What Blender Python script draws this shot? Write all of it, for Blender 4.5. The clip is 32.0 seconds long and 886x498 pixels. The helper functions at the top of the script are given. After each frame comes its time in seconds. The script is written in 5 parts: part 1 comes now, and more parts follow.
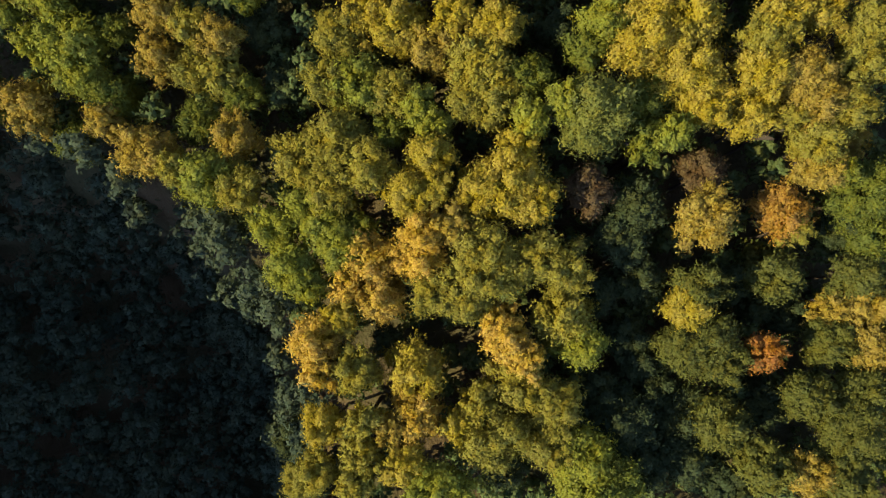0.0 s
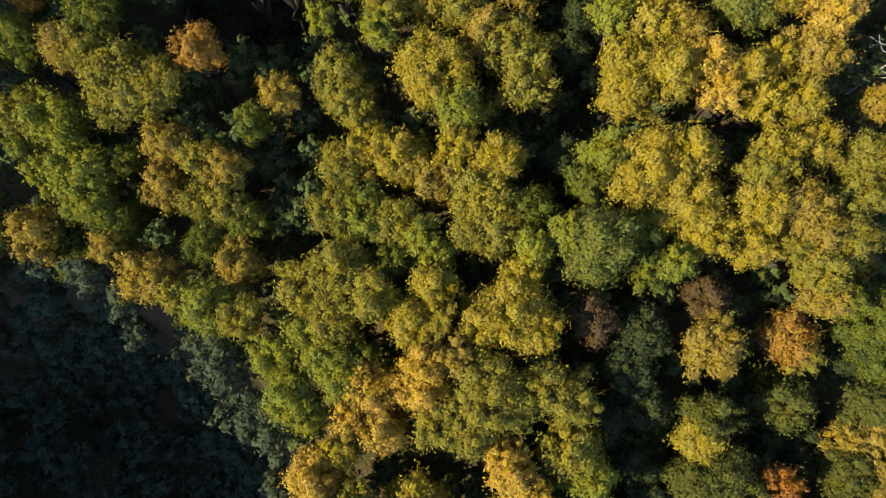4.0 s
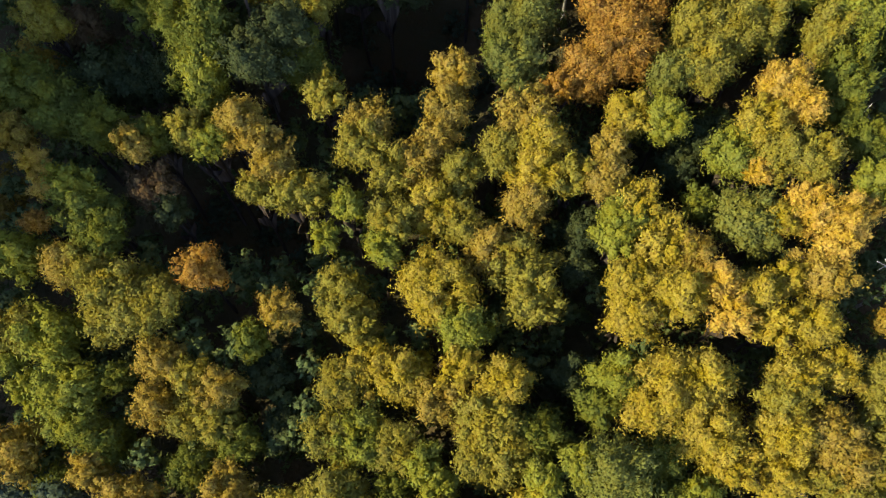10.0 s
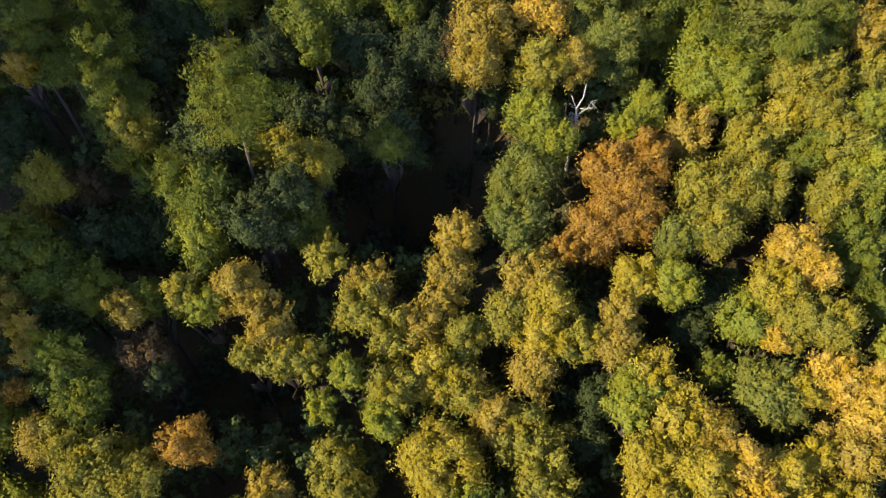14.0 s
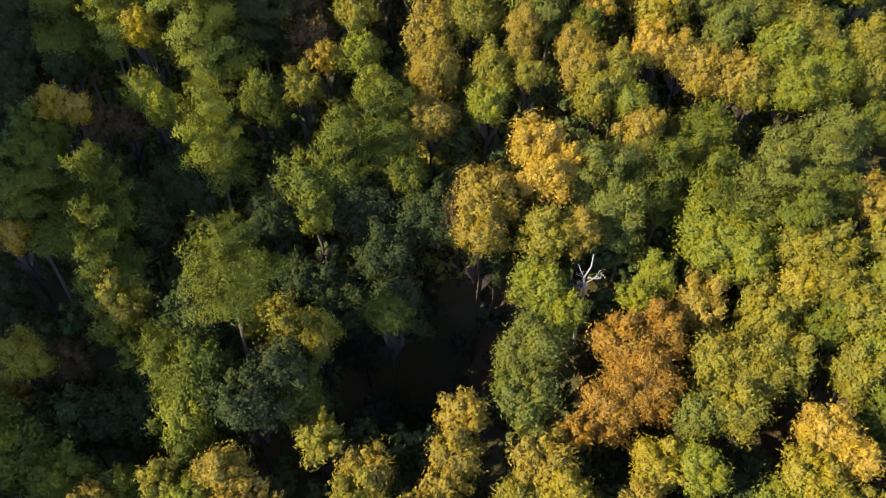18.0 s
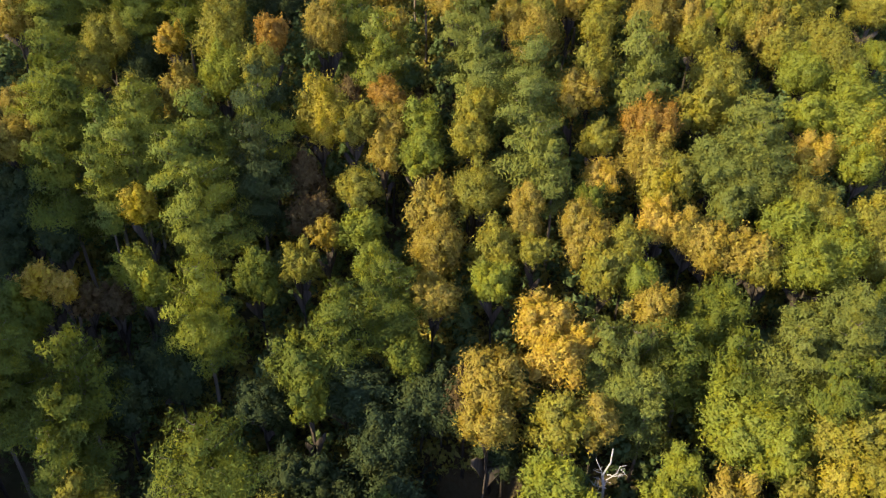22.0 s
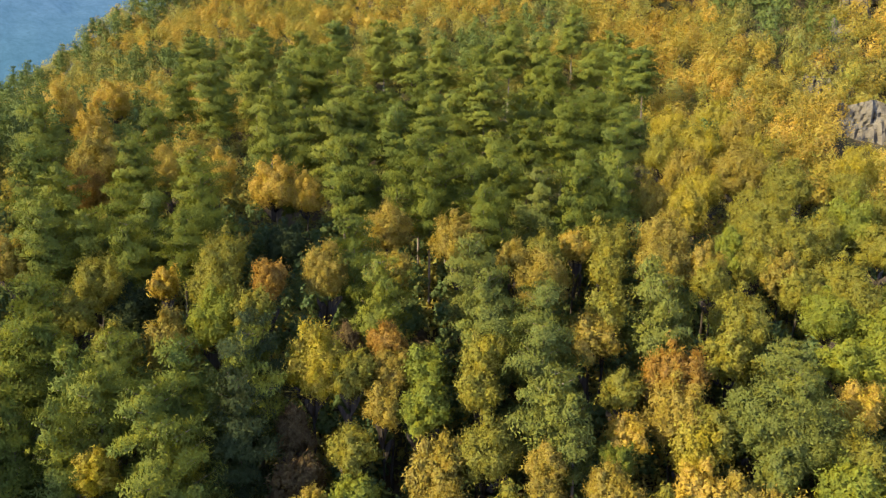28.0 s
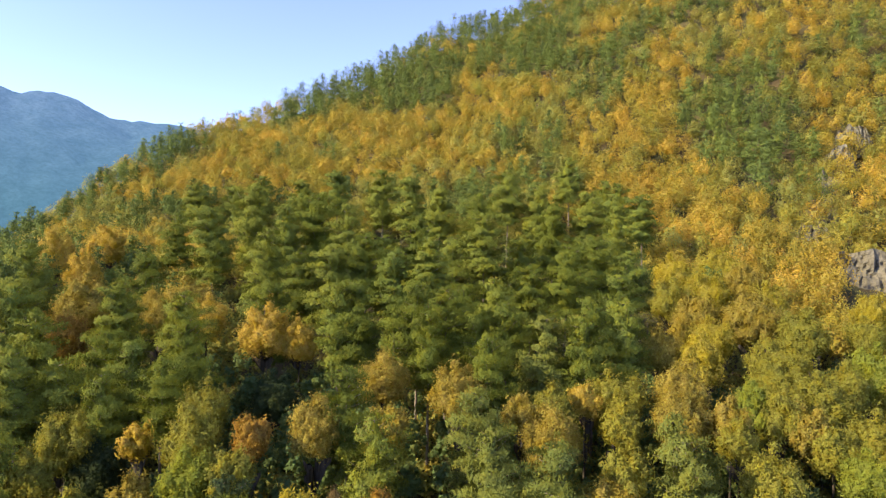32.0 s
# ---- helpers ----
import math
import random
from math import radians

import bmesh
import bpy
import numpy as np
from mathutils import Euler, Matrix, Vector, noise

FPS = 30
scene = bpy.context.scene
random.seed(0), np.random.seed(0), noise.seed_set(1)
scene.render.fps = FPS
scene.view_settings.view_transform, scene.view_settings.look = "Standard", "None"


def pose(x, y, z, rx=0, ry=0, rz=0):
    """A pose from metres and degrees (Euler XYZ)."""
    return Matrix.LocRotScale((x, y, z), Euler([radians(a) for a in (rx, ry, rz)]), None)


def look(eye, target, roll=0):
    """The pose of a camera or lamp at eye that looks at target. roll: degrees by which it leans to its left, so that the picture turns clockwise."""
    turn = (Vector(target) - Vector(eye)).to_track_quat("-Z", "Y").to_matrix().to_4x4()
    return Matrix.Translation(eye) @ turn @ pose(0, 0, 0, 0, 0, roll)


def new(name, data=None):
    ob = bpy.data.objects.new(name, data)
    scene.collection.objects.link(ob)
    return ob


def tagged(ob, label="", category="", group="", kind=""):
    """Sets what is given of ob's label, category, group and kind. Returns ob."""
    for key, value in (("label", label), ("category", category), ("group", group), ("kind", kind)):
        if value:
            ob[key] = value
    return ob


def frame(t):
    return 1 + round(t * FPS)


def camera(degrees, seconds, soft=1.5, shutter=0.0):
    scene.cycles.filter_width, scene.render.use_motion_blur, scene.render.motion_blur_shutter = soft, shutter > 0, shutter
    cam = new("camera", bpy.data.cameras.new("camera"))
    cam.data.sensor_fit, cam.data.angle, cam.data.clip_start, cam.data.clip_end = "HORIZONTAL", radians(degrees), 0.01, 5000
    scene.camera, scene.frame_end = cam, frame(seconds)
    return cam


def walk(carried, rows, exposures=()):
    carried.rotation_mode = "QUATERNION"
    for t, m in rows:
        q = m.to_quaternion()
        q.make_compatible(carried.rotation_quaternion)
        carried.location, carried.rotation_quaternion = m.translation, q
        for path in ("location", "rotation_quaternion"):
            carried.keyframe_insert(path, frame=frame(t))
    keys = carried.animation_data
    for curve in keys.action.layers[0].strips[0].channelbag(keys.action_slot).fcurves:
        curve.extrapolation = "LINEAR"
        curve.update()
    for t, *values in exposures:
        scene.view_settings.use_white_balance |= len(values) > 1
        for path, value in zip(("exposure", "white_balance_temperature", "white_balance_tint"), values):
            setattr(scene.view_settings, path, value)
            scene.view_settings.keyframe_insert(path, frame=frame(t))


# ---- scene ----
cam = camera(66.45, 32.0, soft=1.3)
# seconds, place, tip from straight down, turn and roll in degrees
PATH = [
    (0, -0.181, -0.288, 70.162, 5.594, -0.986, 1.149),
    (0.5, -0.253, 0.184, 70.158, 6.086, -0.888, 1.037),
    (1, -0.308, 0.672, 70.161, 6.747, -0.784, 0.925),
    (1.5, -0.350, 1.174, 70.169, 7.554, -0.676, 0.815),
    (2, -0.380, 1.687, 70.183, 8.471, -0.567, 0.709),
    (2.5, -0.401, 2.211, 70.199, 9.458, -0.458, 0.606),
    (3, -0.415, 2.744, 70.219, 10.480, -0.351, 0.509),
    (3.5, -0.423, 3.284, 70.240, 11.511, -0.246, 0.417),
    (5.5, -0.429, 5.499, 70.330, 15.472, 0.125, 0.122),
    (6, -0.430, 6.061, 70.351, 16.424, 0.201, 0.068),
    (6.5, -0.433, 6.624, 70.369, 17.375, 0.270, 0.023),
    (7, -0.439, 7.189, 70.386, 18.337, 0.331, -0.015),
    (7.5, -0.448, 7.754, 70.400, 19.318, 0.384, -0.044),
    (8, -0.461, 8.319, 70.412, 20.328, 0.429, -0.065),
    (8.5, -0.479, 8.884, 70.421, 21.372, 0.466, -0.078),
    (9, -0.500, 9.448, 70.426, 22.454, 0.494, -0.083),
    (9.5, -0.527, 10.011, 70.429, 23.575, 0.515, -0.081),
    (10, -0.559, 10.574, 70.428, 24.734, 0.528, -0.073),
    (10.5, -0.596, 11.135, 70.424, 25.928, 0.534, -0.057),
    (11, -0.638, 11.694, 70.418, 27.154, 0.533, -0.036),
    (11.5, -0.684, 12.253, 70.407, 28.407, 0.525, -0.010),
    (12, -0.736, 12.810, 70.394, 29.684, 0.512, 0.021),
    (12.5, -0.792, 13.366, 70.379, 30.980, 0.493, 0.057),
    (13, -0.853, 13.920, 70.360, 32.292, 0.469, 0.096),
    (13.5, -0.917, 14.474, 70.339, 33.619, 0.442, 0.138),
    (14, -0.985, 15.027, 70.315, 34.960, 0.411, 0.182),
    (14.5, -1.057, 15.580, 70.289, 36.315, 0.377, 0.228),
    (16.5, -1.366, 17.790, 70.171, 41.926, 0.226, 0.414),
    (17, -1.446, 18.343, 70.138, 43.390, 0.188, 0.458),
    (17.5, -1.528, 18.898, 70.105, 44.884, 0.152, 0.500),
    (18, -1.609, 19.454, 70.072, 46.408, 0.117, 0.540),
    (18.5, -1.689, 20.012, 70.039, 47.962, 0.084, 0.576),
    (19, -1.769, 20.572, 70.006, 49.544, 0.055, 0.609),
    (19.5, -1.847, 21.134, 69.974, 51.152, 0.029, 0.638),
    (20, -1.923, 21.698, 69.942, 52.779, 0.007, 0.662),
    (20.5, -1.997, 22.265, 69.912, 54.421, -0.011, 0.683),
    (21, -2.068, 22.834, 69.883, 56.071, -0.025, 0.698),
    (21.5, -2.137, 23.407, 69.855, 57.722, -0.034, 0.709),
    (22, -2.203, 23.983, 69.829, 59.368, -0.038, 0.715),
    (22.5, -2.265, 24.562, 69.805, 61.003, -0.037, 0.716),
    (23, -2.324, 25.144, 69.783, 62.622, -0.032, 0.713),
    (23.5, -2.380, 25.729, 69.763, 64.225, -0.022, 0.705),
    (24, -2.432, 26.317, 69.746, 65.810, -0.007, 0.694),
    (24.5, -2.481, 26.908, 69.730, 67.380, 0.011, 0.680),
    (25, -2.528, 27.503, 69.717, 68.939, 0.033, 0.662),
    (25.5, -2.571, 28.099, 69.706, 70.494, 0.057, 0.643),
    (27.5, -2.729, 30.505, 69.680, 76.799, 0.162, 0.566),
    (28, -2.767, 31.109, 69.678, 78.417, 0.185, 0.553),
    (28.5, -2.807, 31.712, 69.676, 80.045, 0.203, 0.545),
    (29, -2.850, 32.314, 69.675, 81.673, 0.215, 0.545),
    (29.5, -2.897, 32.914, 69.674, 83.283, 0.218, 0.554),
    (30, -2.949, 33.511, 69.672, 84.856, 0.211, 0.574),
    (30.5, -3.008, 34.103, 69.669, 86.375, 0.192, 0.608),
    (31, -3.076, 34.690, 69.664, 87.833, 0.157, 0.658),
    (31.5, -3.154, 35.270, 69.657, 89.248, 0.103, 0.728),
    (32, -3.246, 35.842, 69.647, 90.677, 0.029, 0.819),
]
walk(cam, [(t, pose(x, y, z, tip, 0, turn) @ pose(0, 0, 0, 0, 0, roll)) for t, x, y, z, tip, turn, roll in PATH], [(0, 1.6), (8, 1.72), (14, 1.84), (25, 1.97), (29, 1.96), (32, 1.92)])

# ---- light ----
SUN_TURN, SUN_HEIGHT = 20.0, 32.0
to_sun = Vector((-math.cos(radians(SUN_TURN)) * math.cos(radians(SUN_HEIGHT)), -math.sin(radians(SUN_TURN)) * math.cos(radians(SUN_HEIGHT)), math.sin(radians(SUN_HEIGHT))))
world = bpy.data.worlds.new("sky")
scene.world = world
world.use_nodes = True
sky = world.node_tree.nodes.new("ShaderNodeTexSky")
sky.sky_type, sky.sun_disc = "NISHITA", False
sky.sun_elevation, sky.sun_rotation = radians(SUN_HEIGHT), math.atan2(to_sun.x, to_sun.y)
sky.air_density, sky.dust_density, sky.ozone_density, sky.altitude = 0.7, 0.3, 3.0, 2500
veil = world.node_tree.nodes.new("ShaderNodeMix")
veil.data_type, veil.blend_type = "RGBA", "MULTIPLY"
veil.inputs[0].default_value, veil.inputs[7].default_value = 1.0, (1.22, 0.955, 0.97, 1)
world.node_tree.links.new(sky.outputs[0], veil.inputs[6])
world.node_tree.links.new(veil.outputs[2], world.node_tree.nodes["Background"].inputs[0])
world.node_tree.nodes["Background"].inputs[1].default_value = 0.15
sun = new("sun", bpy.data.lights.new("sun", "SUN"))
sun.data.energy, sun.data.angle, sun.data.color = 2.75, radians(0.6), (1.0, 0.85, 0.57)
sun.matrix_world = look(to_sun * 200, (0, 0, 0))
sun.location = (0, 0, 150)

# ---- materials ----
def shader(name, rough=0.7, spec=0.3):
    m = bpy.data.materials.new(name)
    m.use_nodes = True
    t = m.node_tree
    b = t.nodes["Principled BSDF"]
    b.inputs["Roughness"].default_value, b.inputs["Specular IOR Level"].default_value = rough, spec
    return m, t, b


def node(t, kind, ins=(), **attrs):
    n = t.nodes.new("ShaderNode" + kind)
    for key, value in attrs.items():
        setattr(n, key, value)
    for key, value in dict(ins).items():
        if isinstance(value, bpy.types.NodeSocket):
            t.links.new(value, n.inputs[key])
        else:
            n.inputs[key].default_value = value
    return n


def blend(t, fac, a, b, how="MIX"):
    n = t.nodes.new("ShaderNodeMix")
    n.data_type, n.blend_type = "RGBA", how
    for key, value in ((0, fac), (6, a), (7, b)):
        if isinstance(value, bpy.types.NodeSocket):
            t.links.new(value, n.inputs[key])
        else:
            n.inputs[key].default_value = (*value, 1) if isinstance(value, tuple) else value
    return n.outputs[2]


def span(t, value, a, b, lo=0.0, hi=1.0):
    return node(t, "MapRange", {0: value, 1: lo, 2: hi, 3: a, 4: b}).outputs[0]


def foliage(name, c1, c2, c3, far=0.0, through_light=0.36):
    """Leaves: two hues from tree to tree, a third in patches, each leaf lighter or darker. far: the size of a tree where many share one mesh."""
    m, t, b = shader(name, 0.7, 0.08)
    geo, place = node(t, "NewGeometry"), node(t, "TexCoord").outputs["Object"]
    if far:
        if far > 5:
            pick = node(t, "Attribute", attribute_name="tree").outputs["Fac"]
        else:
            cell = node(t, "TexVoronoi", {"Vector": geo.outputs["Position"], "Scale": 1 / far})
            pick = node(t, "SeparateColor", {0: cell.outputs["Color"]}).outputs[0]
        place = geo.outputs["Position"]
    else:
        pick = node(t, "ObjectInfo").outputs["Random"]
    patch = node(t, "TexNoise", {"Vector": place, "Scale": 0.55, "Detail": 3.0, "Roughness": 0.6}).outputs[0]
    colour = blend(t, pick, c1, c2)
    if far > 5:
        lot = node(t, "Math", {0: node(t, "Math", {0: pick, 1: 17.3}, operation="MULTIPLY").outputs[0]}, operation="FRACT").outputs[0]
        colour = node(t, "HueSaturation", {"Value": span(t, lot, 0.76, 1.2), "Color": colour}).outputs[0]
    colour = blend(t, span(t, patch, 0, 0.75, 0.48, 0.68), colour, c3)
    leaf = geo.outputs["Random Per Island"]
    hsv = node(t, "HueSaturation", {"Hue": span(t, leaf, 0.488, 0.512), "Saturation": span(t, patch, 0.92, 1.06, 0.3, 0.7), "Value": span(t, leaf, 0.94 if far > 5 else 0.86, 1.06 if far > 5 else 1.14), "Color": colour})
    colour = hsv.outputs[0]
    t.links.new(colour, b.inputs["Base Color"])
    glow = node(t, "BsdfTranslucent", {"Color": colour})
    mix = node(t, "MixShader", {0: through_light, 1: b.outputs[0], 2: glow.outputs[0]})
    t.links.new(mix.outputs[0], t.nodes["Material Output"].inputs[0])
    return m


HUES = {
    "gold": ((0.520, 0.355, 0.048), (0.470, 0.335, 0.052), (0.390, 0.275, 0.040)),
    "yellow": ((0.400, 0.318, 0.032), (0.350, 0.292, 0.032), (0.320, 0.250, 0.028)),
    "ochre": ((0.365, 0.272, 0.042), (0.318, 0.248, 0.041), (0.300, 0.212, 0.036)),
    "rust": ((0.385, 0.228, 0.036), (0.350, 0.206, 0.034), (0.285, 0.155, 0.031)),
    "olive": ((0.282, 0.255, 0.034), (0.240, 0.228, 0.034), (0.300, 0.236, 0.034)),
    "lime": ((0.245, 0.262, 0.030), (0.212, 0.240, 0.031), (0.290, 0.268, 0.032)),
    "green": ((0.152, 0.178, 0.023), (0.126, 0.154, 0.024), (0.208, 0.198, 0.026)),
    "sage": ((0.190, 0.204, 0.038), (0.162, 0.184, 0.037), (0.222, 0.205, 0.037)),
    # dark green, deepened further in colour for trees that stand in shade
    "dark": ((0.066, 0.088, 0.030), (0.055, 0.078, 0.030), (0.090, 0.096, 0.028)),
    # olive with shade put into the colour, for trees right of the start
    "dim_olive": ((0.132, 0.142, 0.026), (0.112, 0.126, 0.026), (0.152, 0.138, 0.026)),
    "flame": ((0.400, 0.178, 0.028), (0.360, 0.165, 0.028), (0.320, 0.135, 0.024)),
    "brown": ((0.170, 0.118, 0.042), (0.140, 0.100, 0.042), (0.120, 0.072, 0.032)),
    "pine": ((0.178, 0.196, 0.026), (0.130, 0.165, 0.028), (0.230, 0.216, 0.026)),
    "bluepine": ((0.162, 0.176, 0.032), (0.134, 0.157, 0.032), (0.204, 0.192, 0.032)),
}
WORDS = {
    "gold": "bright golden autumn", "yellow": "yellow autumn", "ochre": "dull ochre autumn", "rust": "rusty orange autumn", "olive": "olive yellow", "lime": "yellowish green",
    "green": "mid green", "sage": "pale greyish green", "dark": "dark green shade-tinted", "brown": "withered brown", "flame": "glowing orange", "dim_olive": "shade-dimmed olive green", "pine": "dark green", "bluepine": "bluish green",
}
LEAF = {k: foliage(k + "_leaves", *v, through_light=0.18 if "pine" in k else 0.36) for k, v in HUES.items()}


def bark(name, a, b_):
    m, t, b = shader(name, 0.9, 0.15)
    p = node(t, "TexCoord").outputs["Object"]
    n = node(t, "TexNoise", {"Vector": p, "Scale": 3.0, "Detail": 6.0}).outputs[0]
    t.links.new(blend(t, span(t, n, 0, 1, 0.35, 0.65), a, b_), b.inputs["Base Color"])
    bump = node(t, "Bump", {"Strength": 0.6, "Distance": 0.05, "Height": n})
    t.links.new(bump.outputs[0], b.inputs["Normal"])
    return m


BARK = bark("grey_bark", (0.038, 0.030, 0.021), (0.095, 0.076, 0.056))
PINE_BARK = bark("pine_bark", (0.13, 0.100, 0.072), (0.30, 0.245, 0.185))
BARE_WOOD = bark("bleached_wood", (0.32, 0.30, 0.26), (0.50, 0.47, 0.42))


def litter():
    m, t, b = shader("leaf_litter", 0.95, 0.1)
    p = node(t, "NewGeometry").outputs["Position"]
    big = node(t, "TexNoise", {"Vector": p, "Scale": 0.12, "Detail": 5.0}).outputs[0]
    fine = node(t, "TexNoise", {"Vector": p, "Scale": 2.6, "Detail": 6.0}).outputs[0]
    c = blend(t, span(t, big, 0, 1, 0.4, 0.6), (0.098, 0.072, 0.034), (0.072, 0.070, 0.030))
    c = blend(t, span(t, fine, 0, 0.6, 0.55, 0.75), c, (0.10, 0.065, 0.025))
    t.links.new(c, b.inputs["Base Color"])
    t.links.new(node(t, "Bump", {"Strength": 0.8, "Distance": 0.25, "Height": fine}).outputs[0], b.inputs["Normal"])
    return m


def stone():
    m, t, b = shader("grey_rock", 0.9, 0.2)
    p = node(t, "NewGeometry").outputs["Position"]
    long = node(t, "Mapping", {"Vector": p, "Scale": (1.0, 1.0, 0.3)}).outputs[0]
    big = node(t, "TexNoise", {"Vector": long, "Scale": 0.35, "Detail": 7.0, "Roughness": 0.65}).outputs[0]
    fine = node(t, "TexNoise", {"Vector": long, "Scale": 2.2, "Detail": 6.0}).outputs[0]
    c = blend(t, span(t, big, 0, 1, 0.38, 0.62), (0.112, 0.097, 0.066), (0.190, 0.168, 0.120))
    c = blend(t, span(t, fine, 0, 0.8, 0.56, 0.72), c, (0.07, 0.06, 0.05))
    t.links.new(c, b.inputs["Base Color"])
    t.links.new(node(t, "Bump", {"Strength": 0.9, "Distance": 0.5, "Height": fine}).outputs[0], b.inputs["Normal"])
    return m


LITTER, ROCK = litter(), stone()

# ---- terrain ----
PROFILE_Y = (-400, -60, 0, 15, 30, 45, 55, 72, 83, 96, 103, 115, 130, 172, 200, 250, 414, 600)
PROFILE_Z = (-14, -6, -4, 0, 4, 8, 11, 19, 23, 30, 34, 38, 43, 56, 64, 82, 174, 270)


# unseen ridge, its heights set to throw shade over ravine and left slope
SHADE_RIDGE_Y = (-260, -140, -80, -12, -6, -1, 5, 12, 22, 40, 52, 80, 120, 180)
SHADE_RIDGE_Z = (0, 60, 88, 81, 90, 108, 109, 108, 109, 108, 102, 80, 46, 0)


def smooth(a, b, v):
    s = np.clip((v - a) / (b - a), 0, 1)
    return s * s * (3 - 2 * s)


def gullies(x, y):
    """Two deep clefts where no tree stands."""
    return 16 * np.exp(-(((x + 3) / 7.5) ** 2) - ((y - 62) / 6.5) ** 2) + 8 * np.exp(-(((x + 20) / 8) ** 2) - ((y - 41.5) / 4.5) ** 2)


def ground_height(x, y):
    """The hillside: it climbs away from the start, a ravine lies beside the start, a spur runs down to the left, and
    the far side of the ravine rises behind as an unseen ridge, shaped to cast shade.
    """
    x, y = np.asarray(x, float), np.asarray(y, float)
    crest = 430 - 0.0032 * np.minimum(x - 40, 0) ** 2 + 0.05 * np.maximum(x - 40, 0)
    up = np.minimum(y, crest)
    z = np.interp(up, PROFILE_Y, PROFILE_Z)
    rise = smooth(150, 440, up)
    z = z + np.where(x > 0, 0.62 * x * np.sqrt(np.maximum(rise, 0)) * rise ** 0.4, 0.15 * np.maximum(x, -400) * smooth(150, 280, up))
    z = z - 0.5 * np.maximum(y - crest, 0)
    z = z - smooth(150, 260, up) * 12 * smooth(-125, -172, x) + smooth(300, 420, up) * (12 * np.exp(-(((x + 6) / 24) ** 2)) - 4 * np.exp(-(((x + 74) / 24) ** 2)))
    hole = np.sqrt(((x + 52) / 38) ** 2 + ((y + 24) / 40) ** 2)
    z = z - 27 * (1 - smooth(0.72, 1.14, hole))
    z = z - gullies(x, y)
    z = z + np.interp(y, SHADE_RIDGE_Y, SHADE_RIDGE_Z) * np.exp(-(((x + 150) / 30) ** 2) / 2)
    z = z + 1.2 * np.sin(x * 0.11 + 1) * np.cos(y * 0.09) + 0.6 * np.sin(x * 0.31 + y * 0.27)
    away = np.hypot(x, y - 150)
    return np.where(away > 500, z * np.exp(-np.maximum(away - 500, 0) / 300) - 60 * smooth(500, 1200, away), z)


def grid_mesh(name, xs, ys, height):
    gx, gy = np.meshgrid(xs, ys)
    co = np.stack([gx, gy, height(gx, gy)], -1).reshape(-1, 3)
    n, m = len(xs), len(ys)
    a = (np.arange(m - 1)[:, None] * n + np.arange(n - 1)[None]).ravel()
    me = bpy.data.meshes.new(name)
    me.from_pydata(co.tolist(), [], np.stack([a, a + 1, a + n + 1, a + n], -1).tolist())
    me.polygons.foreach_set("use_smooth", [True] * len(me.polygons))
    return me


s = np.sinh(np.linspace(-4.2, 4.2, 300)) / math.sinh(4.2)
ground_mesh = grid_mesh("ground", s * 4500, s * 4500 + 100, ground_height)
ground_mesh.materials.append(LITTER)
tagged(new("ground", ground_mesh), "steep forest floor of dark earth and fallen leaves", "ground", kind="structure")

# ---- foliage meshes ----
UP = np.array((0.0, 0.0, 1.0))


def unit(v):
    return v / np.maximum(np.linalg.norm(v, axis=-1, keepdims=True), 1e-9)


def leaf_mesh(name, at, facing, length, width, rng, grow=None):
    """One mesh of small pointed sprays of leaves at the given places, each facing its own way and pointing along grow."""
    n = len(at)
    facing = unit(facing)
    along = rng.normal(size=(n, 3)) if grow is None else unit(grow) + rng.normal(0, 0.55, (n, 3))
    along = unit(along - facing * (along * facing).sum(-1, keepdims=True) * 0.8)
    across = unit(np.cross(facing, along))
    size = rng.uniform(0.6, 1.35, (n, 1))
    a, b = along * size * length, across * size * width / 2
    co = np.stack([at + a * 0.6, at - a * 0.4 + b, at - a * 0.4 - b], 1).reshape(-1, 3)
    me = bpy.data.meshes.new(name)
    me.vertices.add(3 * n), me.loops.add(3 * n), me.polygons.add(n)
    me.vertices.foreach_set("co", co.astype(np.float32).ravel())
    me.loops.foreach_set("vertex_index", np.arange(3 * n, dtype=np.int32))
    me.polygons.foreach_set("loop_start", np.arange(0, 3 * n, 3, dtype=np.int32))
    me.update(calc_edges=True)
    return me


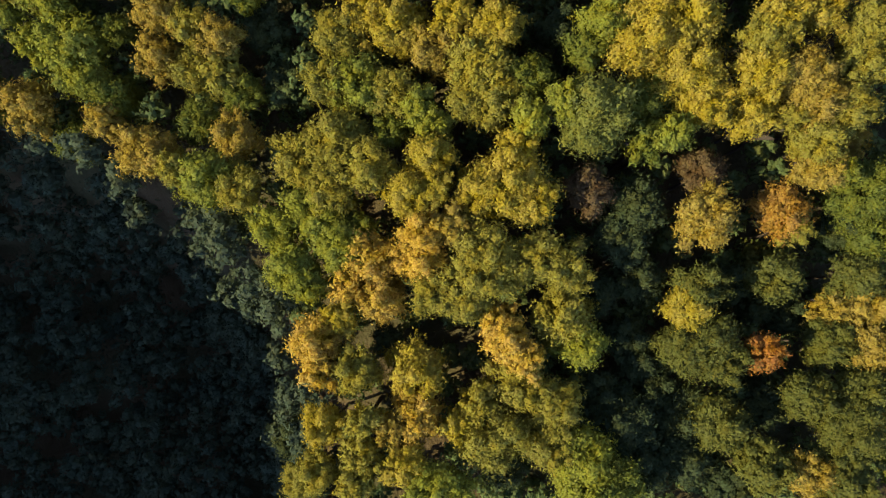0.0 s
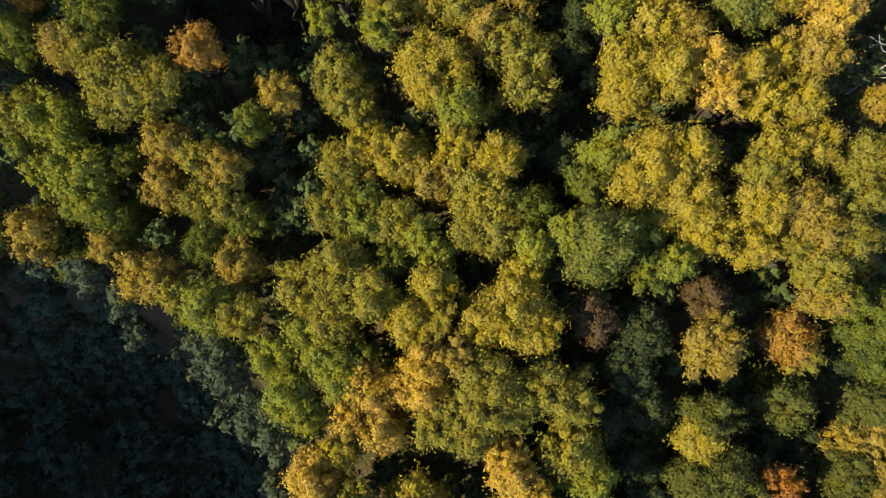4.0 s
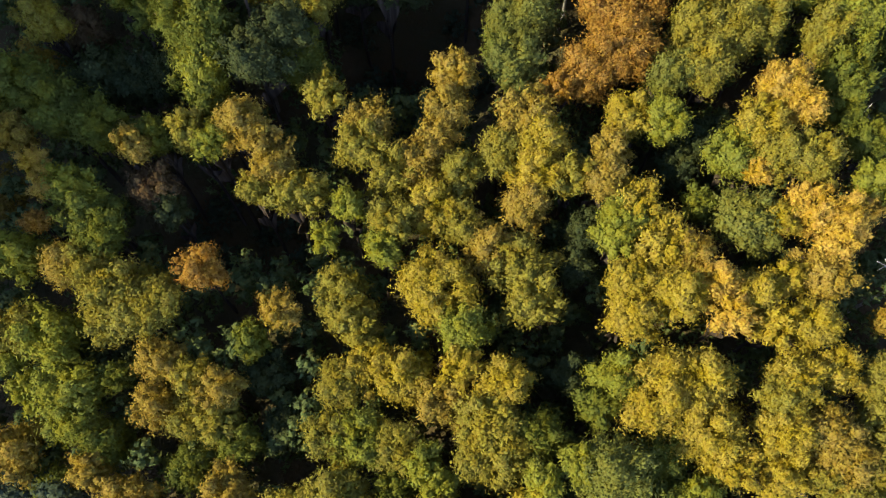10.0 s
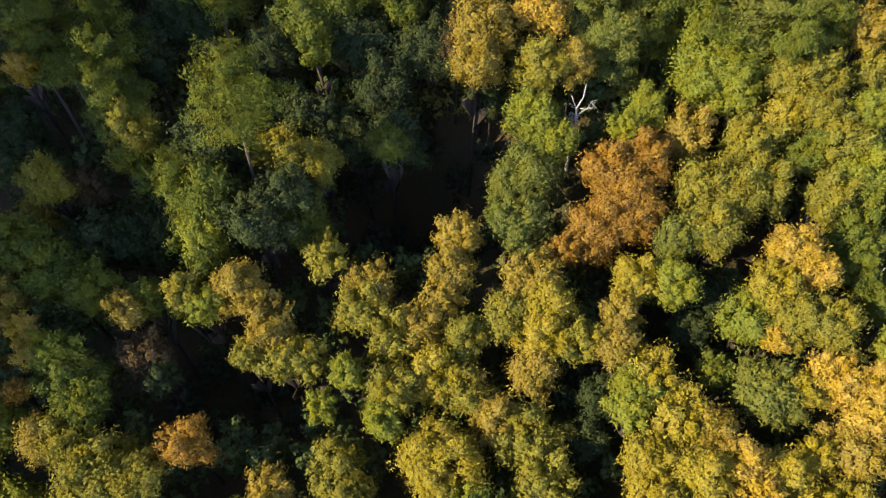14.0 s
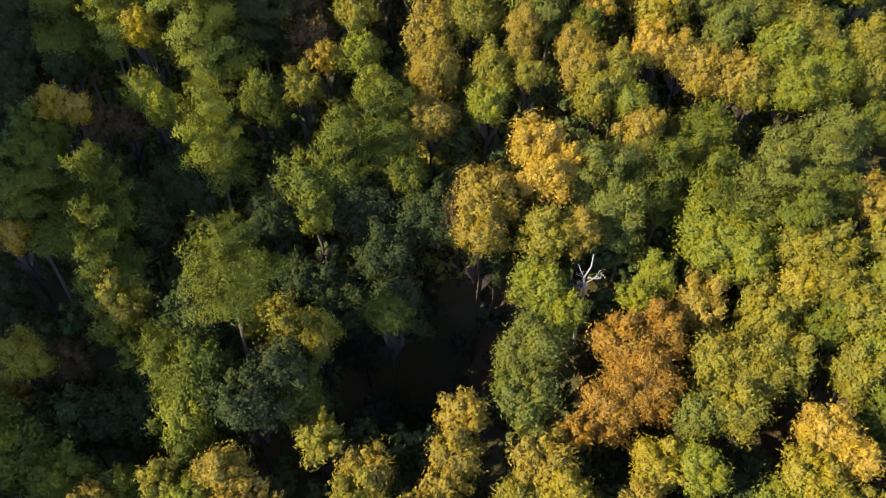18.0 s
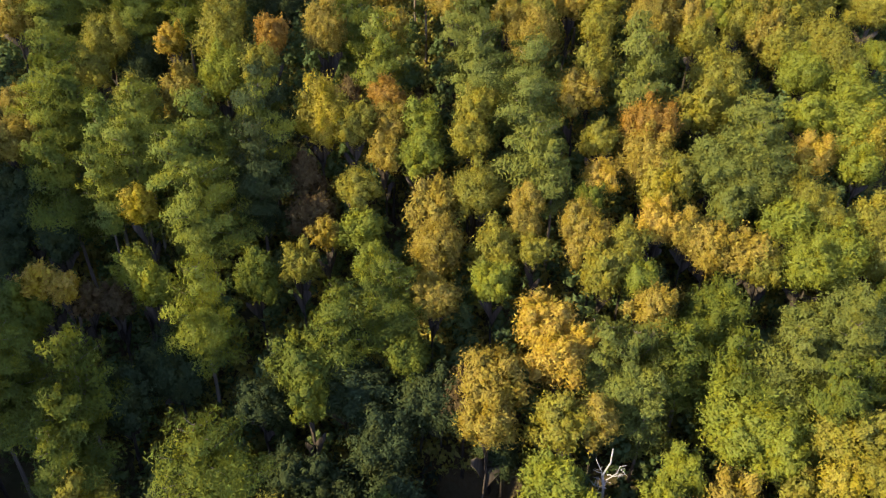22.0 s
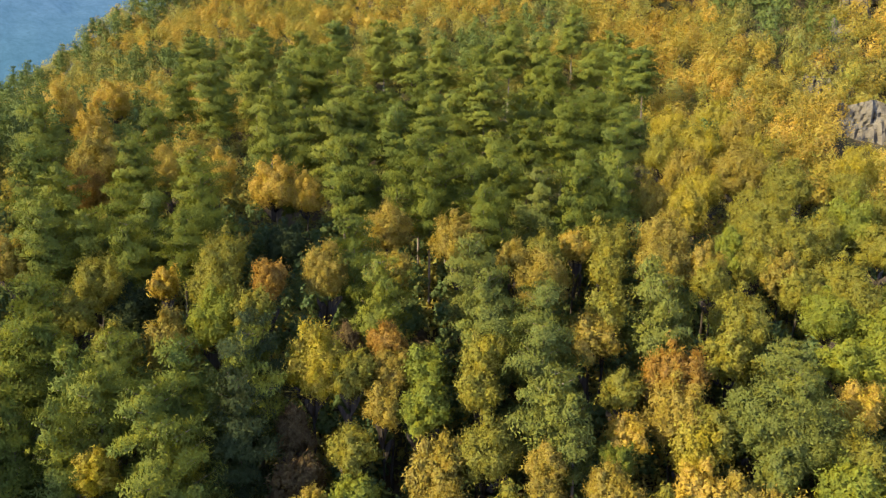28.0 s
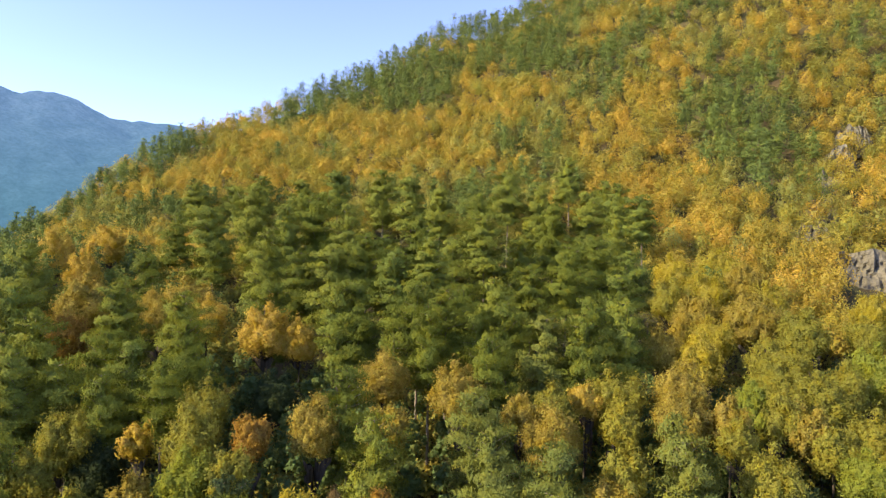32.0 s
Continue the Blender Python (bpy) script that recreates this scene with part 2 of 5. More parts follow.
def crown_points(rng, radius, tall, lobes, count, puff=(0.15, 0.29)):
    """Places, facings and growth of the sprays of a broadleaf crown whose top is at 0: leafy puffs over a dome of a few broad boughs, and leaves within."""
    knobs = max(4, int(lobes ** 0.55))
    swing = np.arange(knobs) * 2.399 + rng.uniform(0, 6) + rng.normal(0, 0.3, knobs)
    rise = np.linspace(0.95, -0.25, knobs) + rng.normal(0, 0.1, knobs)
    level = np.sqrt(np.clip(1 - rise ** 2, 0.03, 1))
    knob = np.stack([np.cos(swing) * level, np.sin(swing) * level, rise], -1)
    strength = rng.uniform(0.6, 1.0, knobs)
    turn = np.arange(lobes) * 2.399 + rng.uniform(0, 6)
    lift = np.linspace(0.98, -0.72, lobes) + rng.normal(0, 0.06, lobes)
    flat = np.sqrt(np.clip(1 - lift ** 2, 0.02, 1))
    way = np.stack([np.cos(turn) * flat, np.sin(turn) * flat, lift], -1)
    bump = (strength * np.exp(-(1 - way @ unit(knob).T) * 5.5)).max(1)
    reach = (0.44 + 0.42 * bump + rng.normal(0, 0.09, lobes))[:, None]
    reach[rng.random(lobes) < 0.15] *= 0.65
    middle = way * reach * (radius, radius, tall / 2)
    size = rng.uniform(*puff, lobes) * radius
    pick = rng.choice(lobes, count, p=size ** 2 / (size ** 2).sum())
    d = unit(rng.normal(size=(count, 3)) + 0.9 * way[pick] + (0, 0, 0.25))
    at = middle[pick] + d * (1, 1, 1.3) * size[pick, None] * (rng.uniform(0.35, 1.0, (count, 1)) ** 0.4) * rng.uniform(0.8, 1.2, (count, 1))
    stray = rng.random(count) < 0.14
    at[stray] += ((0.6 * d + 0.6 * way[pick]) * rng.uniform(0.04, 0.26, (count, 1)) * radius)[stray]
    inner = rng.random(count) < 0.10
    at[inner] = (unit(rng.normal(size=(count, 3))) * rng.uniform(0.3, 0.9, (count, 1)) * (radius * 0.72, radius * 0.72, tall * 0.40))[inner]
    out = unit(at / (radius, radius, tall / 2))
    return at - (0, 0, tall / 2), 1.0 * d + 0.5 * out + 0.15 * UP + rng.normal(0, 0.22, (count, 3)), out + 0.1 * UP


def broad_mesh(name, radius, tall, lobes, count, seed, length=0.27, width=0.145):
    rng = np.random.default_rng(seed)
    at, facing, grow = crown_points(rng, radius, tall, lobes, count)
    return leaf_mesh(name, at, facing, length, width, rng, grow)


def pine_points(rng, radius, tall, levels, per, thick=0.10):
    """Needle tufts on the flat fans of a pine whose top is at 0: boughs in loose whorls with gaps between, each with side fronds; some boughs short, some missing."""
    at, grow, bough = [], [], []
    heavy, offset = rng.uniform(0, 6.283), rng.uniform(0, 90)
    for level in range(levels):
        f = (level + 0.35) / levels
        ring = 3 if level < 1 else int(rng.integers(4, 7))
        start = rng.uniform(0, 6.283)
        for k in range(ring):
            turn = start + 6.283 * k / ring + rng.normal(0, 0.28)
            lump = noise.noise(Vector((math.cos(turn) * 1.1 + offset, math.sin(turn) * 1.1, f * tall / 3.0)))
            if (lump < -0.34 or rng.random() < 0.07) and level > 1:
                continue
            reach = radius * (0.26 + 0.80 * min(1, f * 1.65) ** 0.75 - 0.22 * max(0, f - 0.7) / 0.3)
            far = reach * (0.92 + 0.55 * lump) * rng.uniform(0.75, 1.15) * (1 + 0.16 * math.cos(turn - heavy))
            z = -f * tall + rng.uniform(-0.5, 0.5) * tall / levels * min(1, level)
            rise = (0.50 - 0.60 * f) * far + rng.normal(0, 0.20) * far
            root = np.array((0, 0, z - 0.10 * far))
            tip = np.array((math.cos(turn) * far, math.sin(turn) * far, min(z + rise, -0.01 * tall)))
            bough.append((root, tip))
            side = unit(np.cross(tip - root, UP))
            for u, off, big in ((1.0, 0, 0.9), (0.78, 0.22, 1.0), (0.80, -0.22, 1.0), (0.52, 0.30, 0.95), (0.50, -0.30, 0.95), (0.40, 0.0, 0.8)):
                pad = np.clip(0.25 * far, 0.30, 1.05) * rng.uniform(0.7, 1.25) * big
                n = max(3, int(per * pad * pad))
                turn2, r = rng.uniform(0, 6.283, (n, 1)), np.sqrt(rng.random((n, 1)))
                flat = np.concatenate([np.cos(turn2) * r, np.sin(turn2) * r, 0.62 * (1 - r * r)], 1)
                centre = root + (tip - root) * u + side * off * far + UP * rng.normal(0.03, 0.09) * far
                at.append(centre + flat * pad * (1, 1, 0.8) + unit(tip - root) * (flat @ unit(tip - root))[:, None] * pad * 0.5 + UP * rng.normal(0, 0.06 + 0.6 * thick + 0.10 * pad, (n, 1)))
                grow.append(flat + 0.35 * UP + 0.5 * unit(tip - root))
    inner = int(0.24 * sum(len(a) for a in at))
    f, turn = rng.uniform(0.06, 0.95, (inner, 1)), rng.uniform(0, 6.283, (inner, 1))
    wide = radius * 0.4 * np.minimum(1, f * 1.7) ** 0.7 * rng.uniform(0.3, 1.0, (inner, 1))
    core = np.concatenate([np.cos(turn) * wide, np.sin(turn) * wide, -f * tall], 1)
    return np.concatenate(at + [core]), np.concatenate(grow + [unit(core * (1, 1, 0)) + 0.3 * UP]), bough


def pine_mesh(name, radius, tall, levels, per, seed, length=0.36, width=0.165):
    rng = np.random.default_rng(seed)
    at, grow, bough = pine_points(rng, radius, tall, levels, per)
    out = unit(at * (1, 1, 0))
    return leaf_mesh(name, at, rng.normal(0, 0.30, (len(at), 3)) + 0.45 * UP + 1.1 * out + 0.25 * grow, length, width, rng, grow), bough


def limb(bm, a, b, ra, rb, sides=6, bends=3, rng=None, wander=0.0):
    """A tapered, slightly crooked limb from a to b."""
    a, b = Vector(a), Vector(b)
    rings = []
    axis = (b - a).normalized()
    side = axis.orthogonal().normalized()
    other = axis.cross(side)
    for i in range(bends + 1):
        f = i / bends
        p = a.lerp(b, f)
        if rng is not None and 0 < i < bends:
            p += side * rng.normal(0, wander) + other * rng.normal(0, wander)
        r = ra + (rb - ra) * f
        rings.append([bm.verts.new(p + (side * math.cos(6.2832 * k / sides) + other * math.sin(6.2832 * k / sides)) * r) for k in range(sides)])
    for lower, upper in zip(rings, rings[1:]):
        for k in range(sides):
            bm.faces.new((lower[k], lower[(k + 1) % sides], upper[(k + 1) % sides], upper[k]))
    bm.faces.new(rings[-1])
    bm.faces.new(rings[0][::-1])


def finish(name, bm, material=None):
    me = bpy.data.meshes.new(name)
    bmesh.ops.recalc_face_normals(bm, faces=bm.faces)
    bm.to_mesh(me)
    bm.free()
    for p in me.polygons:
        p.use_smooth = True
    if material:
        me.materials.append(material)
    return me


def broad_trunk(name, seed, radius):
    """A trunk one unit high, with limbs that reach into the crown."""
    rng, bm = np.random.default_rng(seed), bmesh.new()
    limb(bm, (0, 0, -0.03), (rng.normal(0, 0.15), rng.normal(0, 0.15), 0.93), 0.2, 0.04, 8, 5, rng, 0.07)
    for k in range(7):
        f, turn, far = rng.uniform(0.5, 0.8), k * 2.4 + rng.uniform(-0.4, 0.4), radius * rng.uniform(0.45, 0.72)
        limb(bm, (0, 0, f), (math.cos(turn) * far, math.sin(turn) * far, f + rng.uniform(0.08, 0.17)), 0.08, 0.02, 5, 3, rng, 0.012)
    return finish(name, bm, BARK)


BROAD = []
for size, (radius, tall, lobes, count) in enumerate(((1.6, 3.9, 24, 6800), (2.5, 5.6, 42, 15000), (3.6, 7.4, 66, 26000))):
    for v in range(4):
        BROAD.append((radius, tall, broad_mesh("crown", radius, tall, lobes, count, 10 * size + v), broad_trunk("trunk", 70 + 10 * size + v, radius)))
PINES = []
for size, (radius, tall, levels, per) in enumerate(((1.7, 5.6, 8, 210), (2.6, 8.2, 9, 170), (3.7, 10.8, 11, 140), (5.0, 14.0, 12, 120))):
    for v in range(4):
        me, bough = pine_mesh("crown", radius, tall, levels, per, 200 + 10 * size + v, 0.34 if size < 3 else 0.40, 0.115 if size < 3 else 0.15)
        bm = bmesh.new()
        limb(bm, (0, 0, -tall), (0, 0, -0.2), 0.16, 0.03, 6, 1)
        for root, tip in bough:
            limb(bm, root, root + (tip - root) * 0.92, 0.055, 0.015, 3, 1)
        PINES.append((radius, tall, me, finish("bough", bm, PINE_BARK)))
bm = bmesh.new()
limb(bm, (0, 0, -0.02), (0, 0, 0.985), 0.24, 0.035, 8, 6, np.random.default_rng(5), 0.03)
PINE_TRUNK = finish("trunk", bm, PINE_BARK)
dice = random.Random(4)
planted = []


def dress(ob, material):
    if not ob.data.materials:
        ob.data.materials.append(material)
    ob.material_slots[0].link = "OBJECT"
    ob.material_slots[0].material = material
    return ob


def broadleaf(hue, x, y, top, radius, stretch=1.15):
    """A broadleaf tree at (x, y) whose leaves reach the height top, with a crown of that radius; up the slope none stands under another."""
    if y > 75 and any((x - a) ** 2 + (y - b) ** 2 < (0.74 * max(radius, r)) ** 2 for a, b, r in planted):
        return
    base = float(ground_height(x, y))
    size = 0 if radius < 2.0 else 1 if radius < 3.0 else 2
    r, tall, crown, trunk = BROAD[4 * size + dice.randrange(4)]
    high = max(top - base, 4.0)
    s = (1.06 if y < 75 else 0.97) * radius / r
    long, deep = s * dice.uniform(0.9, 1.14), min(stretch * s * dice.uniform(0.82, 1.12), 0.93 * high / tall)
    tree = new("autumn_tree" if hue in ("gold", "yellow", "ochre", "rust", "flame", "brown") else "broadleaf_tree")
    tree.matrix_world = pose(x, y, base, dice.uniform(-2, 2), dice.uniform(-2, 2), dice.uniform(0, 360))
    tagged(tree, WORDS[hue] + (" slender" if radius < 2.0 else " broad" if radius > 3.4 else "") + " broadleaf tree on the forest slope", "tree", "broadleaf trees on the slope")
    stem = new("trunk", trunk)
    stem.parent, stem.scale = tree, (s, s, high - 0.3 * tall * deep)
    leaves = dress(new("crown", crown), LEAF[hue])
    leaves.parent, leaves.location, leaves.scale = tree, (0, 0, high), (long, s, deep)
    planted.append((x, y, radius))
    return tree


def pine(hue, x, y, top, radius, stretch=1.0):
    base = float(ground_height(x, y))
    size = 0 if radius < 2.1 else 1 if radius < 3.1 else 2 if radius < 4.2 else 3
    r, tall, crown, boughs = PINES[4 * size + dice.randrange(4)]
    high = max(top - base, 5.0)
    s = (0.97 if y < 110 else 0.88) * radius / r
    deep = min(1.12 * stretch * s * dice.uniform(0.85, 1.15), 0.9 * high / tall)
    tree = new("pine_tree")
    tree.matrix_world = pose(x, y, base, dice.uniform(-2, 2), dice.uniform(-2, 2), dice.uniform(0, 360))
    tagged(tree, "tall pine with plates of " + WORDS[hue] + " needles on slope", "pine tree", "pines on the slope")
    stem = new("trunk", PINE_TRUNK)
    stem.parent, stem.scale = tree, (1, 1, high)
    for name, mesh in (("crown", crown), ("bough", boughs)):
        o = new(name, mesh)
        if name == "crown":
            dress(o, LEAF[hue])
        o.parent, o.location, o.scale = tree, (0, 0, high), (s, s, deep)
    planted.append((x, y, radius))
    return tree


# ---- trees, from the ravine up the slope ----
broadleaf("lime", -38.4, 26.1, 14.5, 1.22)
broadleaf("lime", -36.8, 24.0, 13.7, 1.74)
broadleaf("lime", -33.5, 23.7, 14.5, 2.97)
broadleaf("ochre", -38.9, 19.0, 11.0, 2.59)
broadleaf("lime", -32.5, 21.4, 13.1, 2.26)
broadleaf("green", -30.9, 20.0, 11.3, 2.58)
broadleaf("dark", -29.0, 26.7, 11.6, 2.07)
broadleaf("green", -29.5, 25.3, 13.1, 1.50)
broadleaf("ochre", -24.8, 25.9, 15.9, 2.17)
broadleaf("ochre", -25.8, 23.1, 14.0, 2.23)
broadleaf("olive", -22.4, 24.7, 15.4, 1.93)
broadleaf("ochre", -19.8, 24.0, 15.4, 2.18)
broadleaf("olive", -22.5, 22.1, 13.9, 2.23)
broadleaf("olive", -20.4, 21.5, 13.9, 1.97)
broadleaf("green", -18.4, 20.1, 12.0, 2.03)
broadleaf("green", -23.0, 17.9, 10.6, 2.07)
broadleaf("green", -36.0, 16.4, 7.8, 2.06)
broadleaf("ochre", -31.1, 17.3, 11.4, 1.79)
broadleaf("ochre", -27.4, 14.6, 11.6, 2.81)
broadleaf("olive", -24.4, 12.8, 11.4, 1.77)
broadleaf("ochre", -19.4, 16.0, 12.0, 2.28)
broadleaf("lime", -21.4, 12.3, 12.3, 2.76)
broadleaf("olive", -18.2, 11.2, 12.1, 2.25)
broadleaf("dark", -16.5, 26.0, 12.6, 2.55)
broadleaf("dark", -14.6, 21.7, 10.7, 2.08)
broadleaf("olive", -9.8, 24.3, 14.9, 2.20)
broadleaf("olive", -10.2, 20.3, 14.8, 2.19)
broadleaf("lime", -7.8, 19.8, 15.0, 2.67)
broadleaf("olive", -4.8, 19.2, 14.8, 2.18)
broadleaf("yellow", -6.8, 26.3, 15.1, 2.20)
broadleaf("yellow", -3.8, 25.2, 15.7, 2.66)
broadleaf("ochre", -1.3, 23.0, 15.9, 2.40)
broadleaf("olive", -12.4, 13.6, 13.7, 2.70)
broadleaf("olive", -9.2, 14.8, 14.7, 2.66)
broadleaf("olive", -6.6, 12.7, 15.4, 2.62)
broadleaf("olive", -9.7, 10.9, 14.1, 2.42)
broadleaf("green", -4.8, 15.9, 13.6, 1.72)
broadleaf("lime", -2.3, 18.0, 15.2, 1.92)
broadleaf("lime", -0.8, 15.4, 15.3, 1.66)
broadleaf("lime", -14.9, 7.6, 12.5, 2.23)
broadleaf("lime", -11.9, 8.6, 13.3, 2.95)
broadleaf("lime", -9.3, 6.0, 12.9, 2.20)
broadleaf("lime", -13.4, 4.1, 12.4, 2.47)
broadleaf("lime", -12.3, 2.1, 11.7, 1.73)
broadleaf("yellow", -1.3, 13.0, 15.7, 2.12)
broadleaf("yellow", -2.7, 9.6, 15.5, 2.12)
broadleaf("yellow", -0.3, 10.5, 15.4, 1.65)
broadleaf("gold", -2.2, 6.8, 14.8, 2.13)
broadleaf("green", -7.4, 7.6, 12.2, 1.98)
broadleaf("gold", -6.8, 4.1, 12.9, 2.69)
broadleaf("gold", -6.1, 0.6, 11.7, 2.23)
broadleaf("gold", -8.3, 2.6, 11.9, 1.98)
broadleaf("gold", -2.3, 4.5, 14.0, 2.40)
broadleaf("olive", -0.8, 1.6, 13.0, 2.43)
broadleaf("gold", -11.8, -2.4, 11.9, 2.46)
broadleaf("gold", -11.2, -5.4, 11.7, 1.96)
broadleaf("yellow", -9.8, -0.9, 11.4, 1.73)
broadleaf("olive", -7.3, -4.9, 11.7, 2.21)
broadleaf("yellow", -2.1, -4.9, 11.6, 2.71)
broadleaf("gold", -2.3, -8.9, 11.4, 2.46)
broadleaf("yellow", -10.3, -9.9, 11.2, 2.21)
broadleaf("olive", -6.7, -9.2, 11.7, 1.70)
broadleaf("olive", -6.7, -12.2, 11.3, 1.95)
broadleaf("ochre", -4.7, -10.2, 11.4, 1.70)
broadleaf("olive", -10.9, -14.6, 9.6, 2.00)
broadleaf("olive", -12.6, -15.6, 7.5, 2.07)
broadleaf("olive", -8.3, -15.4, 10.1, 1.98)
broadleaf("yellow", -3.2, -13.2, 11.2, 1.95)
broadleaf("lime", -1.0, -15.3, 10.9, 2.20)
broadleaf("dark", -5.6, -2.5, 7.1, 1.58)
broadleaf("dark", -16.1, -13.1, -1.6, 2.69)
broadleaf("green", -10.0, 2.4, 10.1, 1.27)
broadleaf("yellow", 1.1, 25.2, 17.2, 1.88)
broadleaf("yellow", 4.4, 24.5, 17.9, 2.08)
broadleaf("olive", 3.0, 21.5, 17.4, 2.80)
broadleaf("olive", 4.0, 19.2, 17.1, 2.81)
broadleaf("olive", 1.6, 18.4, 15.9, 2.14)
broadleaf("green", 6.9, 19.7, 16.6, 2.35)
broadleaf("dark", 10.7, 25.2, 14.2, 2.23)
broadleaf("green", 12.1, 22.0, 16.6, 1.88)
broadleaf("lime", 14.2, 24.4, 18.3, 2.30)
broadleaf("yellow", 17.2, 23.2, 18.7, 3.22)
broadleaf("yellow", 20.5, 23.7, 19.3, 2.72)
broadleaf("yellow", 20.5, 20.4, 18.1, 3.01)
broadleaf("yellow", 22.1, 18.2, 16.8, 2.34)
broadleaf("green", 19.0, 19.9, 15.8, 1.91)
broadleaf("sage", 12.9, 16.5, 18.5, 3.43)
broadleaf("lime", 10.3, 17.2, 17.6, 1.60)
broadleaf("green", 17.1, 18.0, 15.7, 2.14)
broadleaf("green", 17.2, 14.9, 15.0, 1.91)
broadleaf("lime", 19.0, 15.3, 16.0, 1.88)
broadleaf("yellow", 5.5, 11.7, 15.9, 3.31)
broadleaf("yellow", 7.4, 9.8, 15.1, 2.38)
broadleaf("yellow", 3.5, 10.6, 15.3, 2.13)
broadleaf("yellow", 6.4, 13.9, 15.9, 1.88)
broadleaf("lime", 7.2, 15.6, 16.6, 1.63)
broadleaf("brown", 12.8, 10.7, 12.8, 2.23)
broadleaf("dark", 17.8, 10.4, 11.5, 2.53)
broadleaf("dark", 18.9, 8.7, 10.1, 1.54)
broadleaf("brown", 24.1, 13.1, 11.2, 2.30)
broadleaf("ochre", 23.2, 9.1, 13.2, 2.46)
broadleaf("ochre", 23.5, 7.1, 12.2, 1.73)
broadleaf("rust", 31.0, 9.6, 11.8, 2.52)
broadleaf("olive", 32.3, 7.9, 10.5, 1.79)
broadleaf("olive", 26.3, 22.5, 19.1, 2.04)
broadleaf("yellow", 28.2, 24.0, 19.3, 2.26)
broadleaf("yellow", 31.8, 24.7, 18.5, 2.07)
broadleaf("yellow", 26.2, 20.5, 18.2, 2.06)
broadleaf("ochre", 30.2, 20.2, 17.9, 2.31)
broadleaf("ochre", 31.2, 18.2, 16.8, 2.34)
broadleaf("yellow", 26.7, 16.7, 16.1, 2.37)
broadleaf("olive", 29.4, 16.4, 15.5, 1.42)
broadleaf("olive", 34.5, 18.0, 15.9, 2.14)
broadleaf("olive", 32.9, 15.2, 15.2, 2.40)
broadleaf("ochre", 33.5, 13.0, 13.7, 2.20)
broadleaf("olive", 35.1, 21.6, 16.7, 2.12)
broadleaf("olive", 35.8, 24.3, 17.7, 2.34)
broadleaf("olive", 37.2, 21.2, 15.8, 1.43)
broadleaf("green", 38.7, 11.1, 11.8, 3.31)
broadleaf("green", 40.1, 7.0, 10.3, 2.58)
broadleaf("lime", 35.4, 12.5, 13.4, 1.72)
broadleaf("dark", 38.3, 8.3, 7.7, 2.14)
broadleaf("dark", 16.4, 7.4, 10.3, 2.31)
broadleaf("dark", 17.1, 5.4, 9.2, 2.08)
broadleaf("olive", 2.6, 5.9, 14.9, 2.37)
broadleaf("ochre", 0.6, 7.2, 15.0, 1.89)
broadleaf("olive", 4.6, 4.0, 14.5, 3.35)
broadleaf("olive", 8.6, 4.5, 13.7, 2.66)
broadleaf("olive", 1.7, 3.5, 14.3, 2.63)
broadleaf("olive", 2.2, 1.1, 13.2, 2.17)
broadleaf("olive", 11.2, 3.1, 12.6, 2.21)
broadleaf("olive", 10.8, -0.4, 12.2, 2.96)
broadleaf("lime", 12.3, -2.9, 11.2, 2.23)
broadleaf("gold", 5.7, -2.4, 12.5, 2.19)
broadleaf("gold", 7.1, -3.8, 12.1, 1.95)
broadleaf("gold", 4.6, -0.9, 12.4, 1.70)
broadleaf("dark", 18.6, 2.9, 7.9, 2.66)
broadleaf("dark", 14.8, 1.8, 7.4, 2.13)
broadleaf("dim_olive", 23.3, 2.7, 11.2, 2.52)
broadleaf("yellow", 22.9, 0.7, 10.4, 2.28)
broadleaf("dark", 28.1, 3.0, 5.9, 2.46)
broadleaf("dim_olive", 31.6, 3.4, 9.3, 2.87)
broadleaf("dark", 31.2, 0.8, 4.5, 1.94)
broadleaf("dim_olive", 24.4, -3.0, 9.7, 3.08)
broadleaf("dim_olive", 21.7, -3.5, 9.2, 2.31)
broadleaf("dim_olive", 26.4, -4.5, 9.3, 2.57)
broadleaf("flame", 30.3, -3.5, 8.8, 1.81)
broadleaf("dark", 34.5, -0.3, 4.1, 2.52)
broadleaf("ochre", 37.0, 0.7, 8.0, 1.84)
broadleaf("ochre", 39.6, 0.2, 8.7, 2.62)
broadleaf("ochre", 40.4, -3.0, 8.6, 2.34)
broadleaf("dim_olive", 36.9, -3.0, 8.2, 2.36)
broadleaf("dim_olive", 38.3, 3.8, 10.0, 2.31)
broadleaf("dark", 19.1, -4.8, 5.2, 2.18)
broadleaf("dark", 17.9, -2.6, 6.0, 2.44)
broadleaf("dim_olive", 34.6, -7.6, 9.4, 2.56)
broadleaf("dim_olive", 39.1, -7.1, 8.8, 2.58)
broadleaf("dim_olive", 37.0, -10.6, 9.9, 3.04)
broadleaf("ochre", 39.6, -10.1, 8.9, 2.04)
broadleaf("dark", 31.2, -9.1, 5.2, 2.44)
broadleaf("dim_olive", 26.0, -10.3, 8.8, 2.83)
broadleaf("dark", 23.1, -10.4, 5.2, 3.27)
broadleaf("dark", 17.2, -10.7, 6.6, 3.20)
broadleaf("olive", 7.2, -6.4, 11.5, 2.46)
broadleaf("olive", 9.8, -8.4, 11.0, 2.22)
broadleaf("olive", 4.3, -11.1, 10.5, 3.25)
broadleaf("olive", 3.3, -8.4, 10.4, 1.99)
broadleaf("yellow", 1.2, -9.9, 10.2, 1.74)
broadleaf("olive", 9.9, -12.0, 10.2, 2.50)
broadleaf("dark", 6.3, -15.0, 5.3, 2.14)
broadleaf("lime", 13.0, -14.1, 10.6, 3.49)
